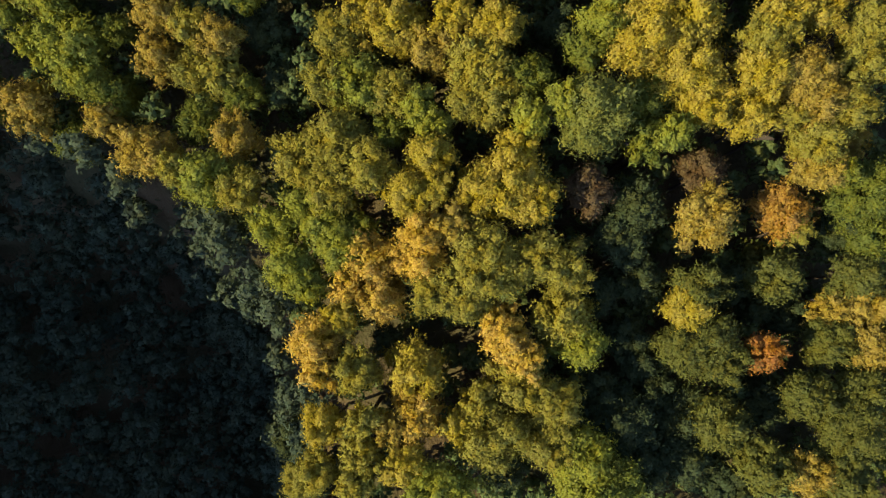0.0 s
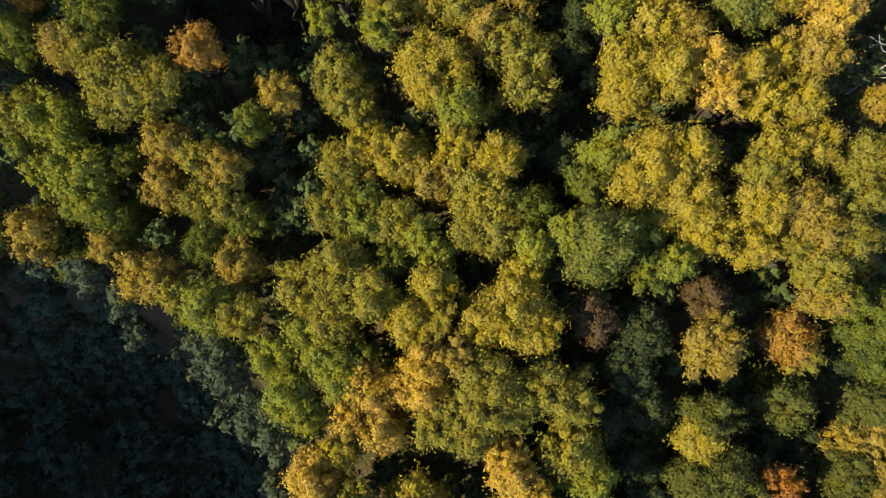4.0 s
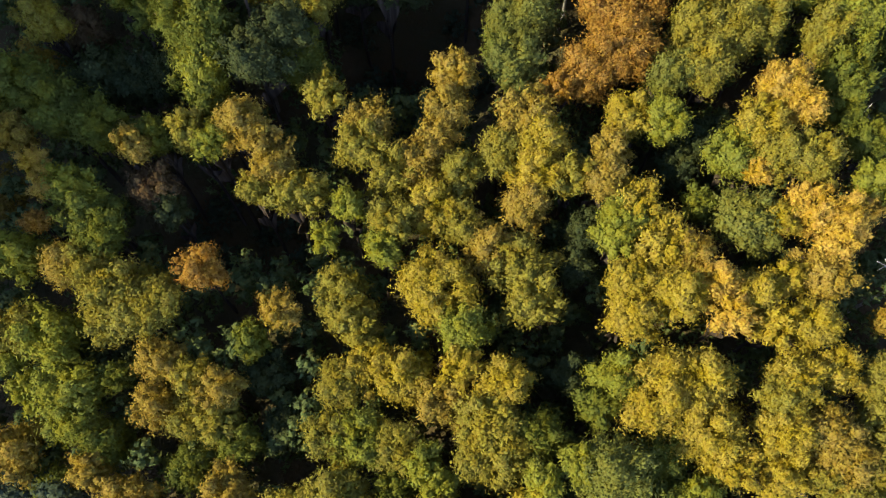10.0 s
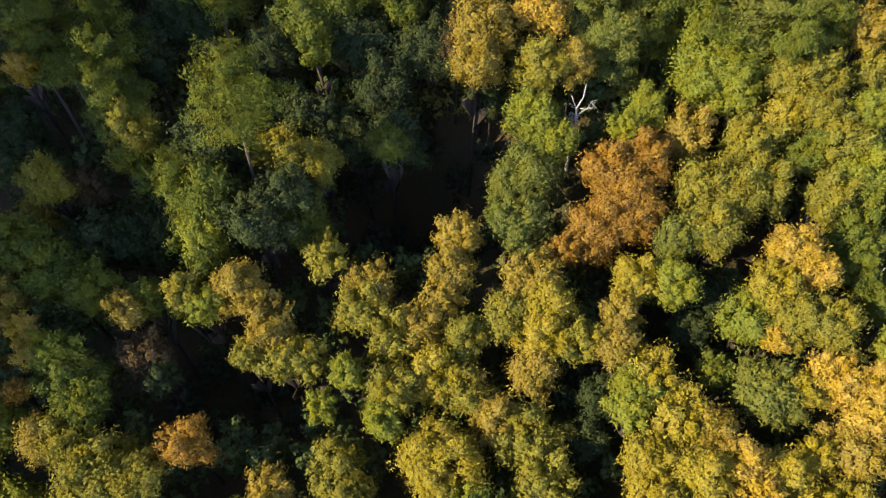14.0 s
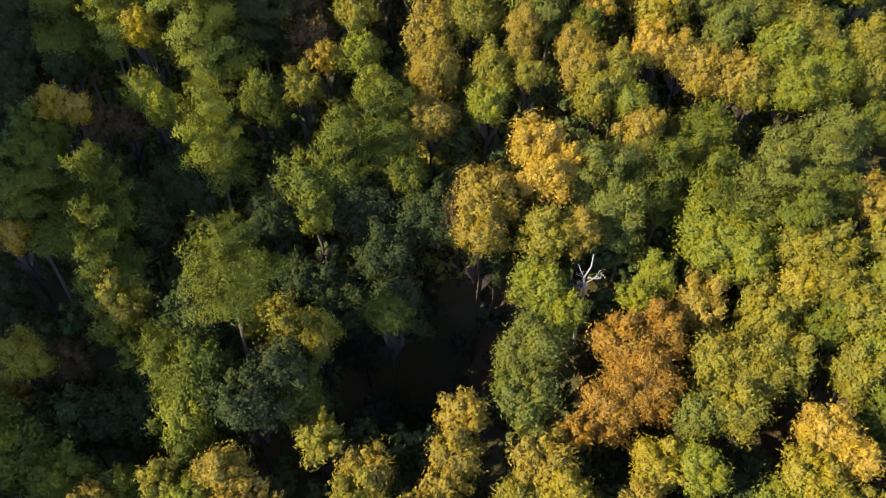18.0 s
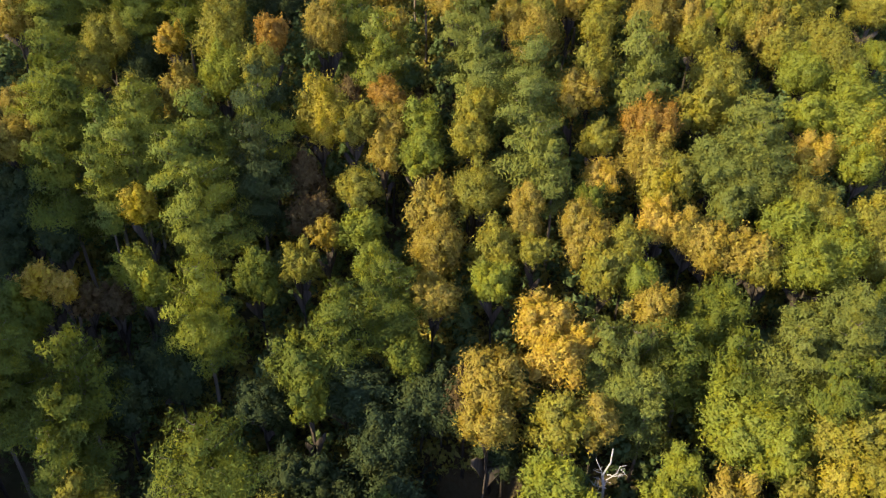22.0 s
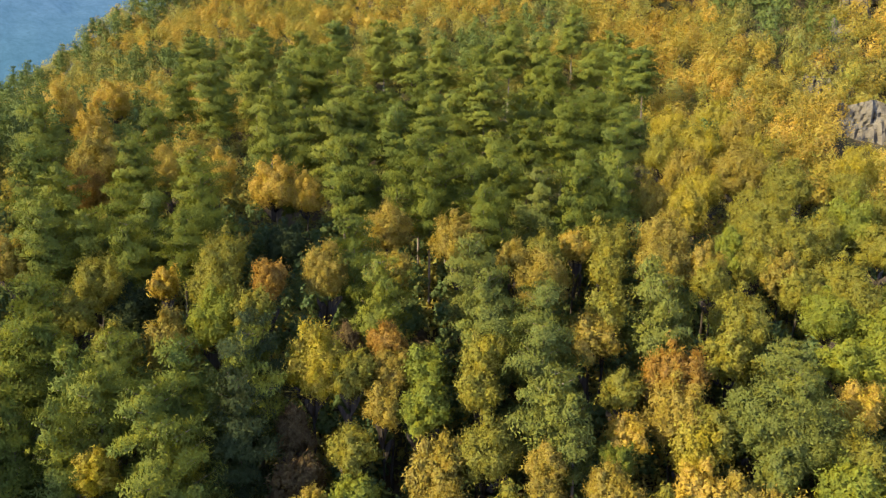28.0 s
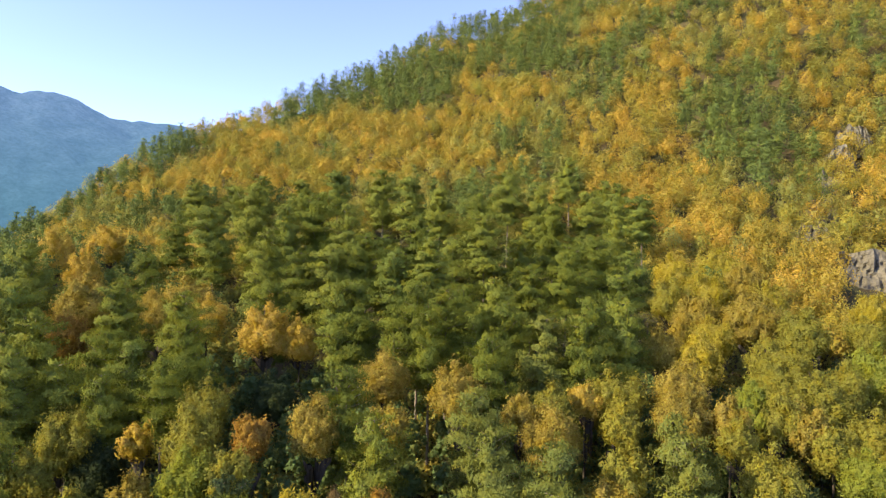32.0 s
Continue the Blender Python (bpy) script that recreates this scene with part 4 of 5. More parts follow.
broadleaf("olive", 46.7, 109.7, 49.9, 3.48)
broadleaf("lime", 41.2, 107.1, 49.8, 3.39)
broadleaf("lime", 47.1, 104.3, 47.7, 3.97)
broadleaf("lime", 41.0, 102.0, 47.7, 3.22)
broadleaf("olive", 56.4, 121.0, 54.8, 3.47)
broadleaf("lime", 52.7, 110.8, 49.8, 2.12)
broadleaf("olive", 41.4, 112.8, 51.3, 2.87)
broadleaf("olive", 59.6, 126.7, 58.4, 3.22)
pine("pine", -42.3, 121.7, 58.4, 3.60)

broadleaf("ochre", 27.3, 130.8, 60.3, 3.50)
broadleaf("yellow", 31.8, 128.1, 59.4, 3.77)
broadleaf("yellow", 37.0, 137.5, 61.0, 3.34)
broadleaf("yellow", 42.9, 155.0, 66.9, 4.40)
broadleaf("ochre", 37.0, 144.2, 63.5, 4.00)
broadleaf("ochre", 44.6, 141.1, 64.3, 4.40)
broadleaf("olive", 42.5, 126.4, 59.0, 3.70)
broadleaf("olive", 49.7, 134.2, 62.3, 4.03)
broadleaf("yellow", 51.8, 150.8, 65.8, 3.78)
broadleaf("olive", 35.4, 150.4, 66.0, 4.22)
broadleaf("lime", 53.0, 128.8, 59.7, 3.80)
broadleaf("yellow", 64.8, 142.5, 64.5, 3.51)
broadleaf("olive", 59.1, 136.2, 61.4, 3.30)
broadleaf("yellow", 40.1, 164.3, 70.4, 4.22)
broadleaf("yellow", 52.3, 170.6, 71.7, 4.40)
broadleaf("ochre", 53.0, 162.2, 69.0, 3.64)
pine("pine", -77.0, 236.7, 90.6, 4.91)
pine("pine", -67.0, 242.4, 90.3, 5.10)
pine("pine", -61.9, 255.7, 94.8, 4.43)
pine("pine", -43.7, 230.7, 91.1, 4.92)
pine("pine", -33.8, 229.5, 93.7, 4.74)
pine("pine", -20.1, 221.8, 93.0, 4.73)
pine("pine", -11.8, 212.5, 90.4, 5.38)
pine("pine", -4.4, 202.6, 86.7, 4.54)
pine("green", 4.9, 192.3, 84.2, 3.67)
pine("pine", 12.4, 203.0, 91.2, 5.33)
pine("pine", 20.8, 202.9, 87.4, 5.81)
pine("pine", 30.9, 220.4, 97.0, 4.67)
pine("pine", 39.2, 216.4, 90.5, 3.83)
pine("pine", 41.1, 206.1, 88.4, 4.88)
pine("pine", 42.3, 190.7, 84.4, 4.32)
pine("green", -61.4, 184.5, 78.3, 4.44)
pine("pine", -51.6, 177.9, 79.2, 5.69)
pine("pine", -48.0, 194.2, 85.6, 5.66)
pine("pine", -36.7, 180.1, 79.8, 3.99)
pine("green", -31.5, 184.4, 82.7, 5.77)
pine("pine", -22.2, 171.9, 79.7, 4.11)
pine("pine", -14.4, 173.5, 73.9, 4.28)
pine("green", -8.8, 177.3, 77.5, 5.98)
pine("pine", -1.8, 171.0, 73.8, 4.59)
pine("pine", 4.8, 167.5, 78.0, 5.05)
pine("pine", 12.1, 173.7, 73.2, 4.50)
pine("green", 19.6, 177.9, 81.1, 4.39)
pine("pine", 27.1, 179.8, 83.7, 4.81)
pine("pine", 31.3, 172.2, 77.4, 3.78)
pine("pine", 30.4, 156.7, 71.0, 4.03)
pine("green", -58.4, 161.1, 69.4, 3.97)
pine("pine", -35.1, 156.6, 74.1, 4.35)
pine("green", -28.4, 153.3, 70.3, 4.51)
pine("pine", -22.1, 151.1, 71.1, 5.15)
pine("green", -16.6, 153.4, 73.3, 5.09)
pine("pine", -11.4, 150.2, 70.5, 4.63)
pine("pine", -5.7, 149.3, 72.9, 4.32)
pine("green", -0.2, 139.4, 65.2, 4.92)
pine("pine", 4.8, 137.2, 66.4, 4.99)
pine("green", 11.4, 149.7, 68.1, 5.12)
pine("green", 16.9, 148.3, 71.8, 4.72)
pine("green", 23.4, 156.6, 73.5, 5.18)
pine("pine", 22.3, 136.3, 67.2, 3.34)
pine("pine", 21.4, 126.4, 64.1, 3.86)
pine("green", -29.8, 143.5, 65.3, 4.37)
pine("green", -15.5, 137.0, 65.9, 4.49)
pine("pine", -18.8, 136.8, 65.3, 3.82)
pine("green", -6.7, 128.5, 66.1, 3.84)
pine("green", -2.8, 127.1, 65.6, 4.13)
pine("green", 1.8, 126.7, 62.1, 3.75)
pine("green", 5.6, 127.9, 63.6, 3.84)
pine("bluepine", 10.6, 124.7, 62.1, 4.65)
pine("green", 16.9, 126.9, 64.2, 4.01)
pine("green", 15.3, 122.8, 61.8, 4.71)
pine("green", 2.1, 119.5, 60.1, 3.80)
pine("green", -5.0, 123.5, 62.5, 3.54)
pine("pine", -72.8, 148.9, 70.8, 4.27)
pine("pine", -63.9, 131.9, 64.3, 4.70)
broadleaf("gold", -70.8, 162.7, 69.5, 3.67)
broadleaf("ochre", -60.6, 143.9, 65.4, 4.40)
broadleaf("rust", -57.4, 133.4, 60.1, 3.22)
pine("pine", -47.2, 129.0, 65.7, 4.30)
pine("green", -46.1, 125.2, 59.3, 4.43)
pine("pine", -38.4, 126.6, 64.3, 4.06)
pine("green", -36.0, 122.5, 60.9, 3.61)
pine("pine", -57.1, 124.9, 61.2, 5.97)
pine("pine", -51.0, 119.5, 56.1, 5.07)
pine("pine", -54.0, 116.6, 57.7, 4.10)
broadleaf("ochre", -49.8, 143.9, 63.4, 3.12)
broadleaf("ochre", -45.4, 146.7, 65.4, 4.40)
broadleaf("gold", -40.2, 142.4, 63.1, 3.51)
broadleaf("ochre", -47.0, 139.7, 61.9, 3.00)
broadleaf("gold", -30.5, 139.7, 61.6, 4.25)
broadleaf("ochre", -26.8, 128.9, 58.2, 3.44)
broadleaf("gold", -25.3, 139.9, 59.5, 3.00)
broadleaf("gold", -80.0, 169.5, 73.3, 4.40)
broadleaf("gold", -75.5, 180.4, 74.6, 4.40)
# the tall pine with a bare pale stem beside the cleft
pine("green", -18.6, 54.3, 39.0, 3.4, 0.75)
broadleaf("green", -21.6, 51.0, 29.5, 2.7)
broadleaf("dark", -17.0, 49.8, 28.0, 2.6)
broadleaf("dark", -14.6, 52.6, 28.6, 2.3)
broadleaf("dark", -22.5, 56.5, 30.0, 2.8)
# trees added in the cleft, its shade put into their leaf colour
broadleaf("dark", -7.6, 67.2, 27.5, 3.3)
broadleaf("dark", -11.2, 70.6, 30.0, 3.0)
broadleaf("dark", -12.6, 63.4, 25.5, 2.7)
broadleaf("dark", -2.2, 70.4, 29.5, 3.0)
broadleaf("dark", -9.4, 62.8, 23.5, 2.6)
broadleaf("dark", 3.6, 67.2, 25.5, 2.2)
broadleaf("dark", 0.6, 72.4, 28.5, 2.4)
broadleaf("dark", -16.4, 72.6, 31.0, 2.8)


# ---- trees round the edges ----
def free(x, y, room):
    return all((x - a) ** 2 + (y - b) ** 2 > (room + 0.72 * r) ** 2 for a, b, r in planted)


def thicket(name, label, material, spots, leaves, length, width, seed):
    """Low growth under the trees, in one mesh: x, y, top and radius of each clump, turned and scaled from a few patterns."""
    rng = np.random.default_rng(seed)
    patterns = [crown_points(rng, 1.0, 2.1, 12, leaves) for k in range(9)]
    at, facing, grow = [], [], []
    for x, y, top, radius in spots:
        p, f, g = patterns[rng.integers(9)]
        turn = rng.uniform(0, 6.283)
        spin = np.array(((math.cos(turn), math.sin(turn), 0), (-math.sin(turn), math.cos(turn), 0), (0, 0, 1)))
        at.append(p @ spin * radius + (x, y, top)), facing.append(f @ spin), grow.append(g @ spin)
    me = leaf_mesh(name, np.concatenate(at), np.concatenate(facing), length, width, rng, np.concatenate(grow))
    me.materials.append(material)
    tagged(new(name, me), label, "undergrowth", kind="stuff")


UNDER = {
    "green": foliage("undergrowth_leaves", (0.14, 0.19, 0.055), (0.11, 0.16, 0.055), (0.18, 0.18, 0.05), 4.0),
    # a darker, bluer copy of the leaves, with shade put into its colour
    "dark": foliage("shade_tinted_leaves", (0.082, 0.112, 0.058), (0.068, 0.100, 0.058), (0.098, 0.110, 0.054), 4.9),
}
rng = np.random.default_rng(77)
low, mid, dim, shade = [], [], [], []
y = -62.0
while y < 140:
    x = -98.0
    while x < 70:
        px, py = x + rng.uniform(-1.2, 1.2), y + rng.uniform(-1.2, 1.2)
        x += 3.4
        g = float(ground_height(px, py))
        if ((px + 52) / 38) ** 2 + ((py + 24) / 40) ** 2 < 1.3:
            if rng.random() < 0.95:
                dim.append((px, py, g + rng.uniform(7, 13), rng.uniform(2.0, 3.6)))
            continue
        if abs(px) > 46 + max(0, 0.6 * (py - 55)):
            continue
        # dark shrubs added over the cleft floor to keep it as dim as shade
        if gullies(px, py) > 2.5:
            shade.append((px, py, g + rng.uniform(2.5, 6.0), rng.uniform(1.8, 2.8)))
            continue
        if py < -38:
            continue
        low.append((px, py, g + rng.uniform(2.0, 6.5), rng.uniform(1.3, 2.3)))
        if gullies(px, py) < 2 and free(px, py, -0.3):
            mid.append((px, py, g + rng.uniform(6.5, 9.5), rng.uniform(1.4, 2.1)))
    y += 3.4
thicket("undergrowth", "dark green shrubs and saplings under the trees", UNDER["green"], low, 170, 0.5, 0.33, 41)
thicket("gully_shrubs", "dark shrubs added in the clefts, shade put into their colour", UNDER["dark"], shade, 420, 0.45, 0.3, 40)
thicket("understorey", "mid green young trees in the gaps of the canopy", UNDER["green"], mid, 330, 0.5, 0.32, 42)
thicket("ravine_woods", "dark woods deep in the ravine, shade put into their colour", UNDER["dark"], dim, 800, 0.5, 0.33, 43)

# ---- woods ----
def wood(name, label, material, spots, make, seed, length=0.42, width=0.28):
    """Many far trees in one mesh, turned and scaled from a few patterns; the attribute tree gives each one its own hue."""
    rng = np.random.default_rng(seed)
    patterns = [make(rng) for k in range(9)]
    at, facing, grow, tone = [], [], [], []
    for x, y, top, radius in spots:
        p, f, g = patterns[rng.integers(9)]
        turn = rng.uniform(0, 6.283)
        spin = np.array(((math.cos(turn), math.sin(turn), 0), (-math.sin(turn), math.cos(turn), 0), (0, 0, 1)))
        at.append(p @ spin * radius * (1, 1, rng.uniform(0.85, 1.15)) + (x, y, top)), facing.append(f @ spin), grow.append(g @ spin)
        tone.append(np.full(len(p), rng.random(), np.float32))
    if at:
        me = leaf_mesh(name, np.concatenate(at), np.concatenate(facing), length, width, rng, np.concatenate(grow))
        me.attributes.new("tree", "FLOAT", "FACE").data.foreach_set("value", np.concatenate(tone))
        me.materials.append(material)
        tagged(new(name, me), label, "woods", kind="stuff")


def far_broad(rng):
    at, facing, grow = crown_points(rng, 1.0, 2.0, 15, 900, (0.24, 0.40))
    out = unit(at + (0, 0, 1.15))
    return at, facing * 0.55 + 0.6 * out, grow


def far_pine(rng):
    at, grow, _ = pine_points(rng, 2.4, 2.4 * 2.5, 6, 22, 0.12)
    return at / 2.4, rng.normal(0, 0.25, (len(at), 3)) + 0.45 * UP + 1.0 * unit(at * (1, 1, 0)) + 0.25 * grow, grow


def low_bush(rng):
    return crown_points(rng, 1.0, 1.5, 9, 130, (0.24, 0.40))


def side_broad(rng):
    return crown_points(rng, 1.0, 2.35, 40, 3600, (0.15, 0.29))


# trees beyond both sides of the nearer slope
SIDE = {
    "olive": foliage("side_olive_leaves", (0.300, 0.268, 0.034), (0.225, 0.250, 0.033), (0.330, 0.262, 0.034), 6.0),
    "green": foliage("side_green_leaves", (0.225, 0.240, 0.030), (0.135, 0.165, 0.028), (0.190, 0.200, 0.032), 6.0),
    "ochre": foliage("side_ochre_leaves", (0.420, 0.310, 0.042), (0.330, 0.250, 0.040), (0.310, 0.215, 0.036), 6.0),
}
sides = {"olive": [], "green": [], "ochre": []}
for i in range(2600):
    px, py = rng.uniform(-95, 100), rng.uniform(-40, 152)
    if 38 + max(0, 0.6 * (py - 60)) < abs(px) and ((px + 52) / 38) ** 2 + ((py + 24) / 40) ** 2 > 1.1 and (px > 0 or py > 15):
        wide = rng.uniform(2.2, 3.9) if py > 60 else rng.uniform(1.9, 3.0)
        if free(px, py, 0.84 * wide):
            hue = ("olive", "olive", "green", "green", "ochre")[rng.integers(5)]
            sides[hue].append((px, py, float(ground_height(px, py)) + rng.uniform(8.0, 13.5), wide))
            planted.append((px, py, wide))
for k, hue in enumerate(sides):
    wood(hue + "_side_woods", WORDS[hue] + " broadleaf trees along the sides of the slope", SIDE[hue], sides[hue], side_broad, 44 + k, 0.36, 0.21)

# ---- far woods ----
planted += [(78, 165, 4), (82, 171, 5), (87, 178, 6), (92, 184, 7), (97, 187, 8), (102, 190, 9), (88, 170, 5), (91, 178, 6), (86, 199, 1), (94, 211, 1), (101, 219, 1), (108, 227, 1.5), (119, 239, 2)]


FAR = {
    "golden": foliage("far_golden_leaves", (0.54, 0.350, 0.050), (0.27, 0.275, 0.046), (0.42, 0.29, 0.046), 6.0),
    "olive": foliage("far_olive_leaves", (0.36, 0.32, 0.065), (0.25, 0.27, 0.065), (0.42, 0.30, 0.065), 6.0),
    "pine": foliage("far_pine_needles", (0.130, 0.164, 0.032), (0.095, 0.130, 0.034), (0.170, 0.182, 0.032), 6.0, 0.14),
}
spots = {"golden": [], "olive": [], "pine": []}
rng = np.random.default_rng(12)
y = 132.0
while y < 450:
    step = 4.2 + 0.004 * (y - 132)
    x = -0.72 * (y - 36) - 12
    while x < 0.72 * (y - 36) + 12:
        px, py = x + rng.normal(0, 1.2), y + rng.normal(0, 1.2)
        x += step
        crest = 430 - 0.0032 * min(px - 40, 0) ** 2 + 0.05 * max(px - 40, 0)
        if py > crest + 12 or (py < 255 and not free(px, py, 3.4 if abs(px + 6) < 48 else 1.7)) or (py < 150 and abs(px) < 62):
            continue
        v = 0.85 * noise.noise(Vector((px / 38, py / 38, 2.2))) + 0.45 * noise.noise(Vector((px / 13, py / 13, 7.1))) + rng.normal(0, 0.13)
        v += 0.30 * float(smooth(320, 410, py)) - 0.18 * float(smooth(85, 115, px))
        v += 0.14 * float(smooth(-35, -80, px) * smooth(330, 250, py))
        v -= 0.26 * float(smooth(206, 218, py) * smooth(345, 290, py) * smooth(90, 50, px))
        v += 0.7 * float(smooth(212, 203, py) * smooth(52, 40, abs(px + 6))) - 0.45 * float(smooth(42, 55, px) * smooth(245, 215, py))
        kind = "pine" if v > 0.10 else "olive" if v > -0.10 else "golden"
        radius = rng.uniform(2.5, 3.7) * (1 + 0.35 * float(smooth(310, 390, py))) if kind == "pine" else rng.uniform(2.9, 4.5)
        high = rng.uniform(7, 12) if kind == "pine" and py < 212 and abs(px + 6) < 52 else rng.uniform(10.5, 15) + 3 * float(smooth(330, 400, py)) if kind == "pine" else rng.uniform(6.5, 11.5)
        spots[kind].append((px, py, float(ground_height(px, py)) + high, radius))
    y += step
brush = []
for i in range(7000):
    py = rng.uniform(70, 430)
    px = rng.uniform(-0.74, 0.74) * (py - 20)
    if not (px > 76 and py < 196) and (py > 150 or abs(px) < 48 + 0.6 * (py - 60)):
        brush.append((px, py, float(ground_height(px, py)) + rng.uniform(2.0, 4.5), rng.uniform(1.8, 3.0)))
spots["pine"] = [p for k, p in enumerate(spots["pine"]) if k % 2 or p[1] > 212 or abs(p[0] + 6) > 52]
wood("hill_shrubs", "ochre and olive shrubs covering the ground between the far trees", FAR["olive"], brush, low_bush, 30, 0.6, 0.42)
wood("golden_woods", "golden and orange broadleaf woods on the far slope", FAR["golden"], spots["golden"], far_broad, 31)
wood("olive_woods", "olive green broadleaf woods on the far slope", FAR["olive"], spots["olive"], far_broad, 32)
wood("pine_woods", "dark pine woods on the far slope and along the crest", FAR["pine"], spots["pine"], far_pine, 33)

# ---- distance ----
def mountain(name, label, distance, crest_line, rough, tone, seed):
    # distance haze is put into the colour: blue tones by height, faintly glowing
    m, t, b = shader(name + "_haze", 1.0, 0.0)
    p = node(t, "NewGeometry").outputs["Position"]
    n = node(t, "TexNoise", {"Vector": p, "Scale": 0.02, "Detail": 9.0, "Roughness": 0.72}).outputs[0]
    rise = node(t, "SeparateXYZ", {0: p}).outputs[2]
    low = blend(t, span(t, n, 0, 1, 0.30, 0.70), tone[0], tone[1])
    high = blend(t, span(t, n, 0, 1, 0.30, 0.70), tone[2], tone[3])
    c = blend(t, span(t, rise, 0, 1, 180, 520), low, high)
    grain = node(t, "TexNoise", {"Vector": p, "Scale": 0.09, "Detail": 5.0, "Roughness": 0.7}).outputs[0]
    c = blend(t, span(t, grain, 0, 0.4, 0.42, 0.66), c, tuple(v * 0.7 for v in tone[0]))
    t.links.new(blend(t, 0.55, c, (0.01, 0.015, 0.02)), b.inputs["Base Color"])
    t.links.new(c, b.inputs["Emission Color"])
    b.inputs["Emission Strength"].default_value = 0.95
    turns = np.linspace(-75, 60, 260)
    deep = np.linspace(0, 1, 26)
    gt, gd = np.meshgrid(turns, deep)
    height = np.interp(gt, *crest_line)
    wob = np.array([[noise.fractal(Vector((a / 3.5, d * 4, seed)), 0.8, 2.1, 6) for a, d in zip(*r)] for r in zip(gt, gd)])
    dist = distance + (gd - 1) * 0.33 * distance
    z = -90 + (height + 90) * gd ** 0.8 + wob * rough * (0.35 + 0.65 * gd)
    co = np.stack([np.sin(np.radians(gt)) * dist, 36 + np.cos(np.radians(gt)) * dist, z], -1).reshape(-1, 3)
    k, w = len(deep), len(turns)
    a = (np.arange(k - 1)[:, None] * w + np.arange(w - 1)[None]).ravel()
    me = bpy.data.meshes.new(name)
    me.from_pydata(co.tolist(), [], np.stack([a, a + 1, a + w + 1, a + w], -1).tolist())
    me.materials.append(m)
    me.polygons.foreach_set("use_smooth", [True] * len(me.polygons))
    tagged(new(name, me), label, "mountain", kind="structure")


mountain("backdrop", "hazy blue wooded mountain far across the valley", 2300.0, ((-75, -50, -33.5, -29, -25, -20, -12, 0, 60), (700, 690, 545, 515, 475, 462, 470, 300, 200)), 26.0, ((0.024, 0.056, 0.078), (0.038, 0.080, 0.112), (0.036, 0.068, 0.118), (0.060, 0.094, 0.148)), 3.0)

# ---- dead trees ----
def part(name, bm, material, parent, label=""):
    ob = new(name, finish(name, bm, material))
    ob.parent = parent
    return tagged(ob, label)


def dead_tree(x, y, high, spread, lean, limbs, seed, label):
    """A bleached leafless tree: a crooked stem and forked bare limbs, each with twigs."""
    rng = np.random.default_rng(seed)
    tree = tagged(new("dead_tree"), label, "dead tree")
    tree.location = (x, y, float(ground_height(x, y)))
    bm = bmesh.new()
    top = Vector((lean[0], lean[1], high))
    limb(bm, (0, 0, -0.3), top * 0.55, 0.20, 0.14, 8, 4, rng, 0.06)
    limb(bm, top * 0.55, top, 0.14, 0.04, 7, 4, rng, 0.10)
    part("trunk", bm, BARE_WOOD, tree)
    for k in range(limbs):
        bm = bmesh.new()
        start = top * rng.uniform(0.6, 0.93)
        turn = 6.283 * k / limbs + rng.uniform(-0.5, 0.5)
        tip = start + Vector((math.cos(turn) * spread, math.sin(turn) * spread, rng.uniform(0.5, 1.3) * spread)) * rng.uniform(0.6, 1.0)
        limb(bm, start, tip, 0.055, 0.018, 6, 4, rng, 0.14)
        for j in range(4):
            a = start.lerp(tip, rng.uniform(0.35, 0.9))
            b = a + Vector((rng.normal(0, 0.5), rng.normal(0, 0.5), rng.uniform(0.2, 0.8))) * spread * 0.5
            limb(bm, a, b, 0.03, 0.012, 5, 2, rng, 0.06)
        part("branch", bm, BARE_WOOD, tree)


dead_tree(11.2, 62.0, 13.9, 1.5, (0.3, 0.1), 6, 3, "bleached leafless tree standing beside the orange crown")
dead_tree(38.0, 32.8, 11.5, 3.2, (0.8, -0.3), 8, 8, "bare pale tree with spreading leafless branches")
dead_tree(36.0, 47.0, 12.6, 1.1, (1.3, 0.8), 2, 11, "broken bleached tree stem among green crowns")

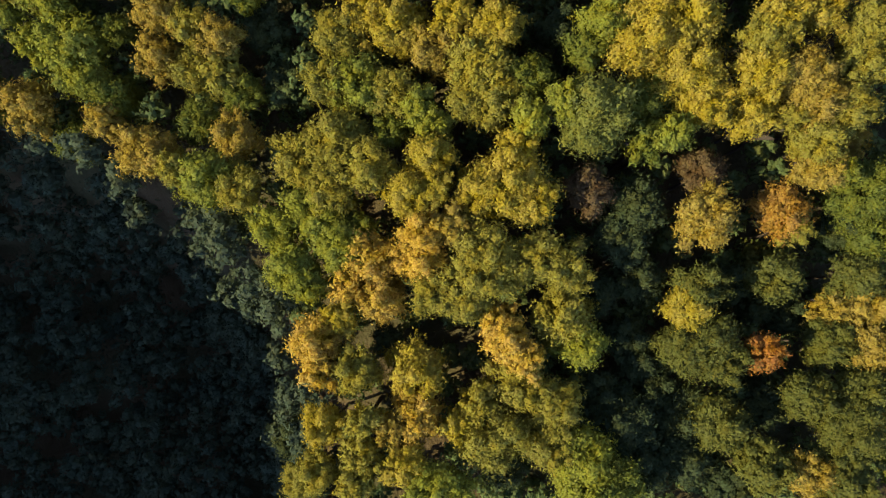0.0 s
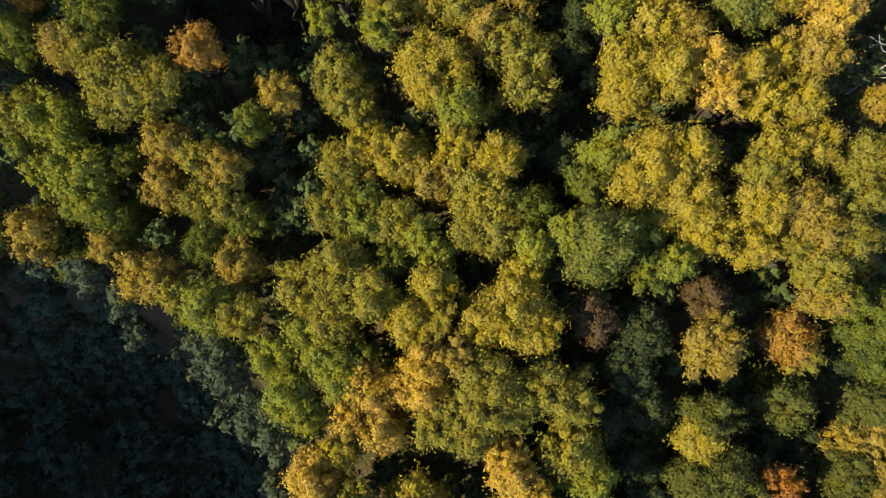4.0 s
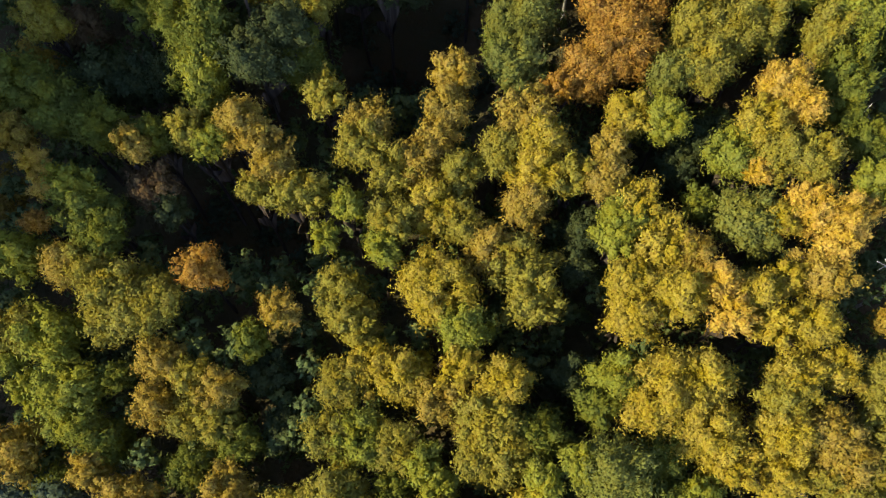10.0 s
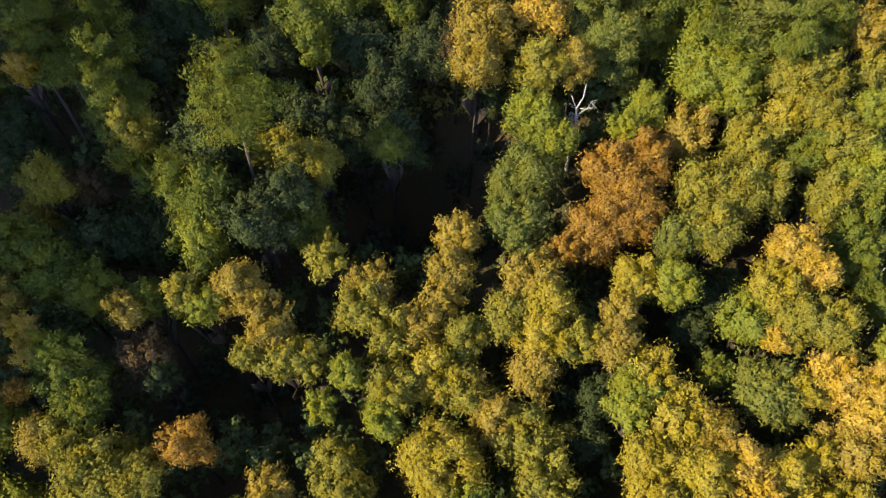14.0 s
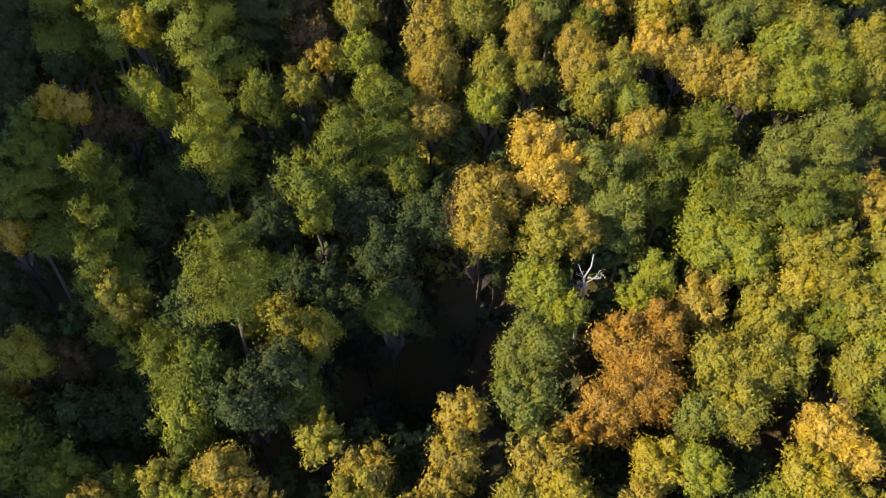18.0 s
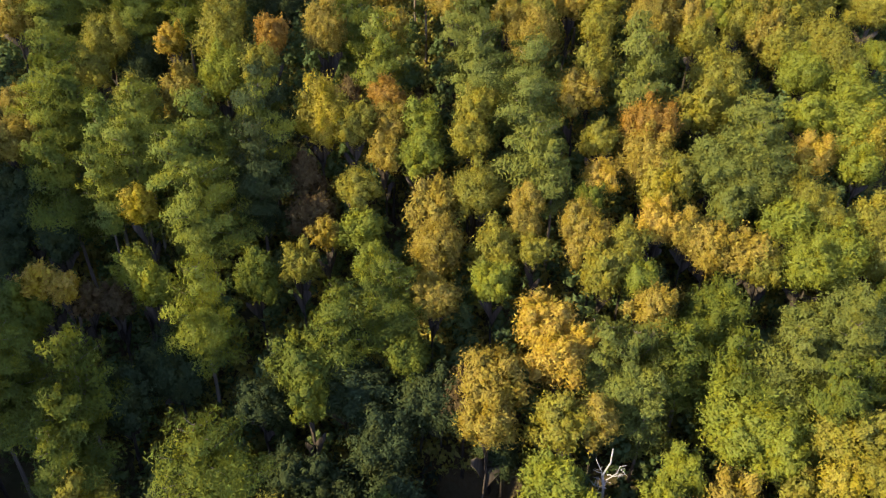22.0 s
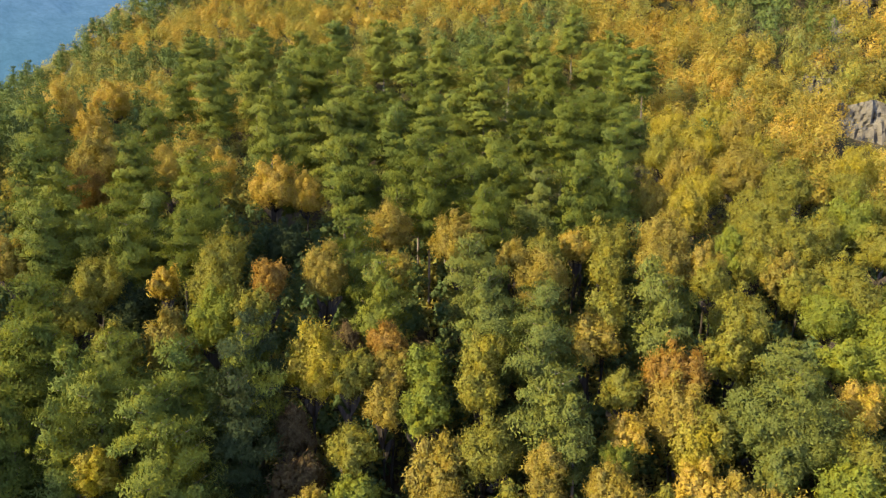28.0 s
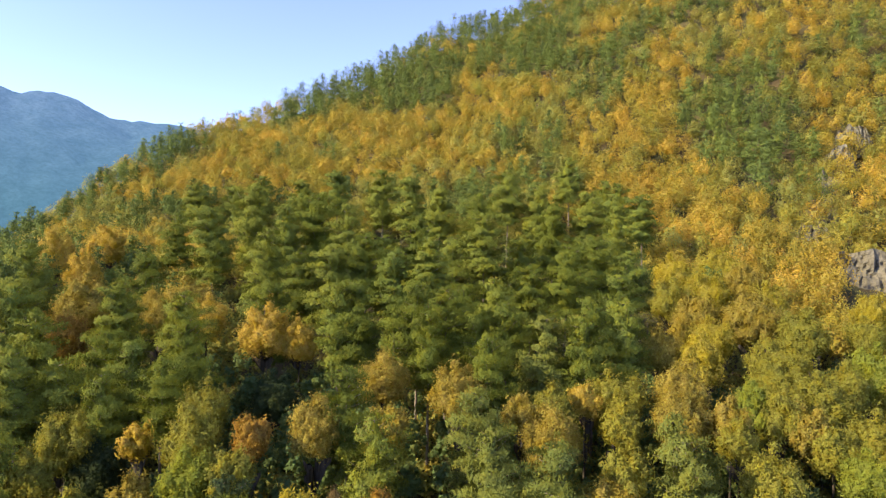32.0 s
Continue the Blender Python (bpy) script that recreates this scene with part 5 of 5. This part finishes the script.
# ---- rocks ----
def outcrop(x, y, z, wide, deep, high, seed, label, steps=44):
    """A rugged, upright rock face with cracks, sunk into the slope."""
    bm = bmesh.new()
    rows = []
    for i in range(steps + 1):
        row = []
        for j in range(steps + 1):
            u, v = j / steps * 2 - 1, i / steps
            a = u * 1.45
            bulge = math.cos(a) * (1 - 0.55 * v ** 2)
            crown = 0.84 + 0.16 * math.cos(a * 0.95) + 0.24 * noise.noise(Vector((u * 2.6, seed, 0.3)))
            p = Vector((math.sin(a) * wide * (1 - 0.35 * v * v), deep * (0.9 * v - bulge), v * high * crown))
            crack = abs(noise.noise(Vector((p.x * 0.55, p.z * 0.12, seed))))
            rough = noise.fractal(Vector((p.x * 0.35, p.z * 0.22, seed + 4.0)), 0.9, 2.1, 6)
            p.y -= 1.1 * abs(noise.noise(Vector((p.x * 0.9, p.z * 0.06, seed + 9.0)))) + 1.3 * rough - 1.3 * max(0, 0.16 - crack) / 0.16
            p.z += 0.7 * noise.noise(Vector((p.x * 0.3, seed, 1.0))) * v
            row.append(bm.verts.new(p))
        rows.append(row)
    back = [bm.verts.new((v.co.x * 0.9, deep * 1.2, v.co.z - 0.6 * high * 0.2)) for v in rows[-1]]
    rows.append(back)
    for r0, r1 in zip(rows, rows[1:]):
        for k in range(steps):
            bm.faces.new((r0[k], r0[k + 1], r1[k + 1], r1[k]))
    ob = new("rock_face", finish("rock_face", bm, ROCK))
    for p in ob.data.polygons:
        p.use_smooth = False
    ob.location, ob.rotation_euler = (x, y, z), (0, 0, radians(-22))
    tagged(ob, label, "rock", "rock faces on the slope")


outcrop(93.5, 186.5, 52.0, 13.5, 5.0, 21.0, 2.0, "steep grey cracked rock face among the golden trees")
outcrop(90.0, 206.0, 72.5, 4.5, 2.5, 7.0, 4.2, "low grey ledge of rock below the outcrops")
outcrop(99.0, 219.0, 79.0, 4.6, 2.5, 8.5, 5.0, "pale weathered rock outcrop on the wooded slope")
outcrop(106.5, 228.5, 86.0, 4.4, 2.8, 9.0, 6.3, "pale weathered rock outcrop on the wooded slope")
outcrop(115.0, 238.0, 93.0, 5.2, 3.0, 11.0, 7.5, "pale weathered rock outcrop on the wooded slope")
outcrop(125.0, 248.0, 102.0, 6.0, 3.5, 11.0, 8.1, "pale weathered rock outcrop on the wooded slope")
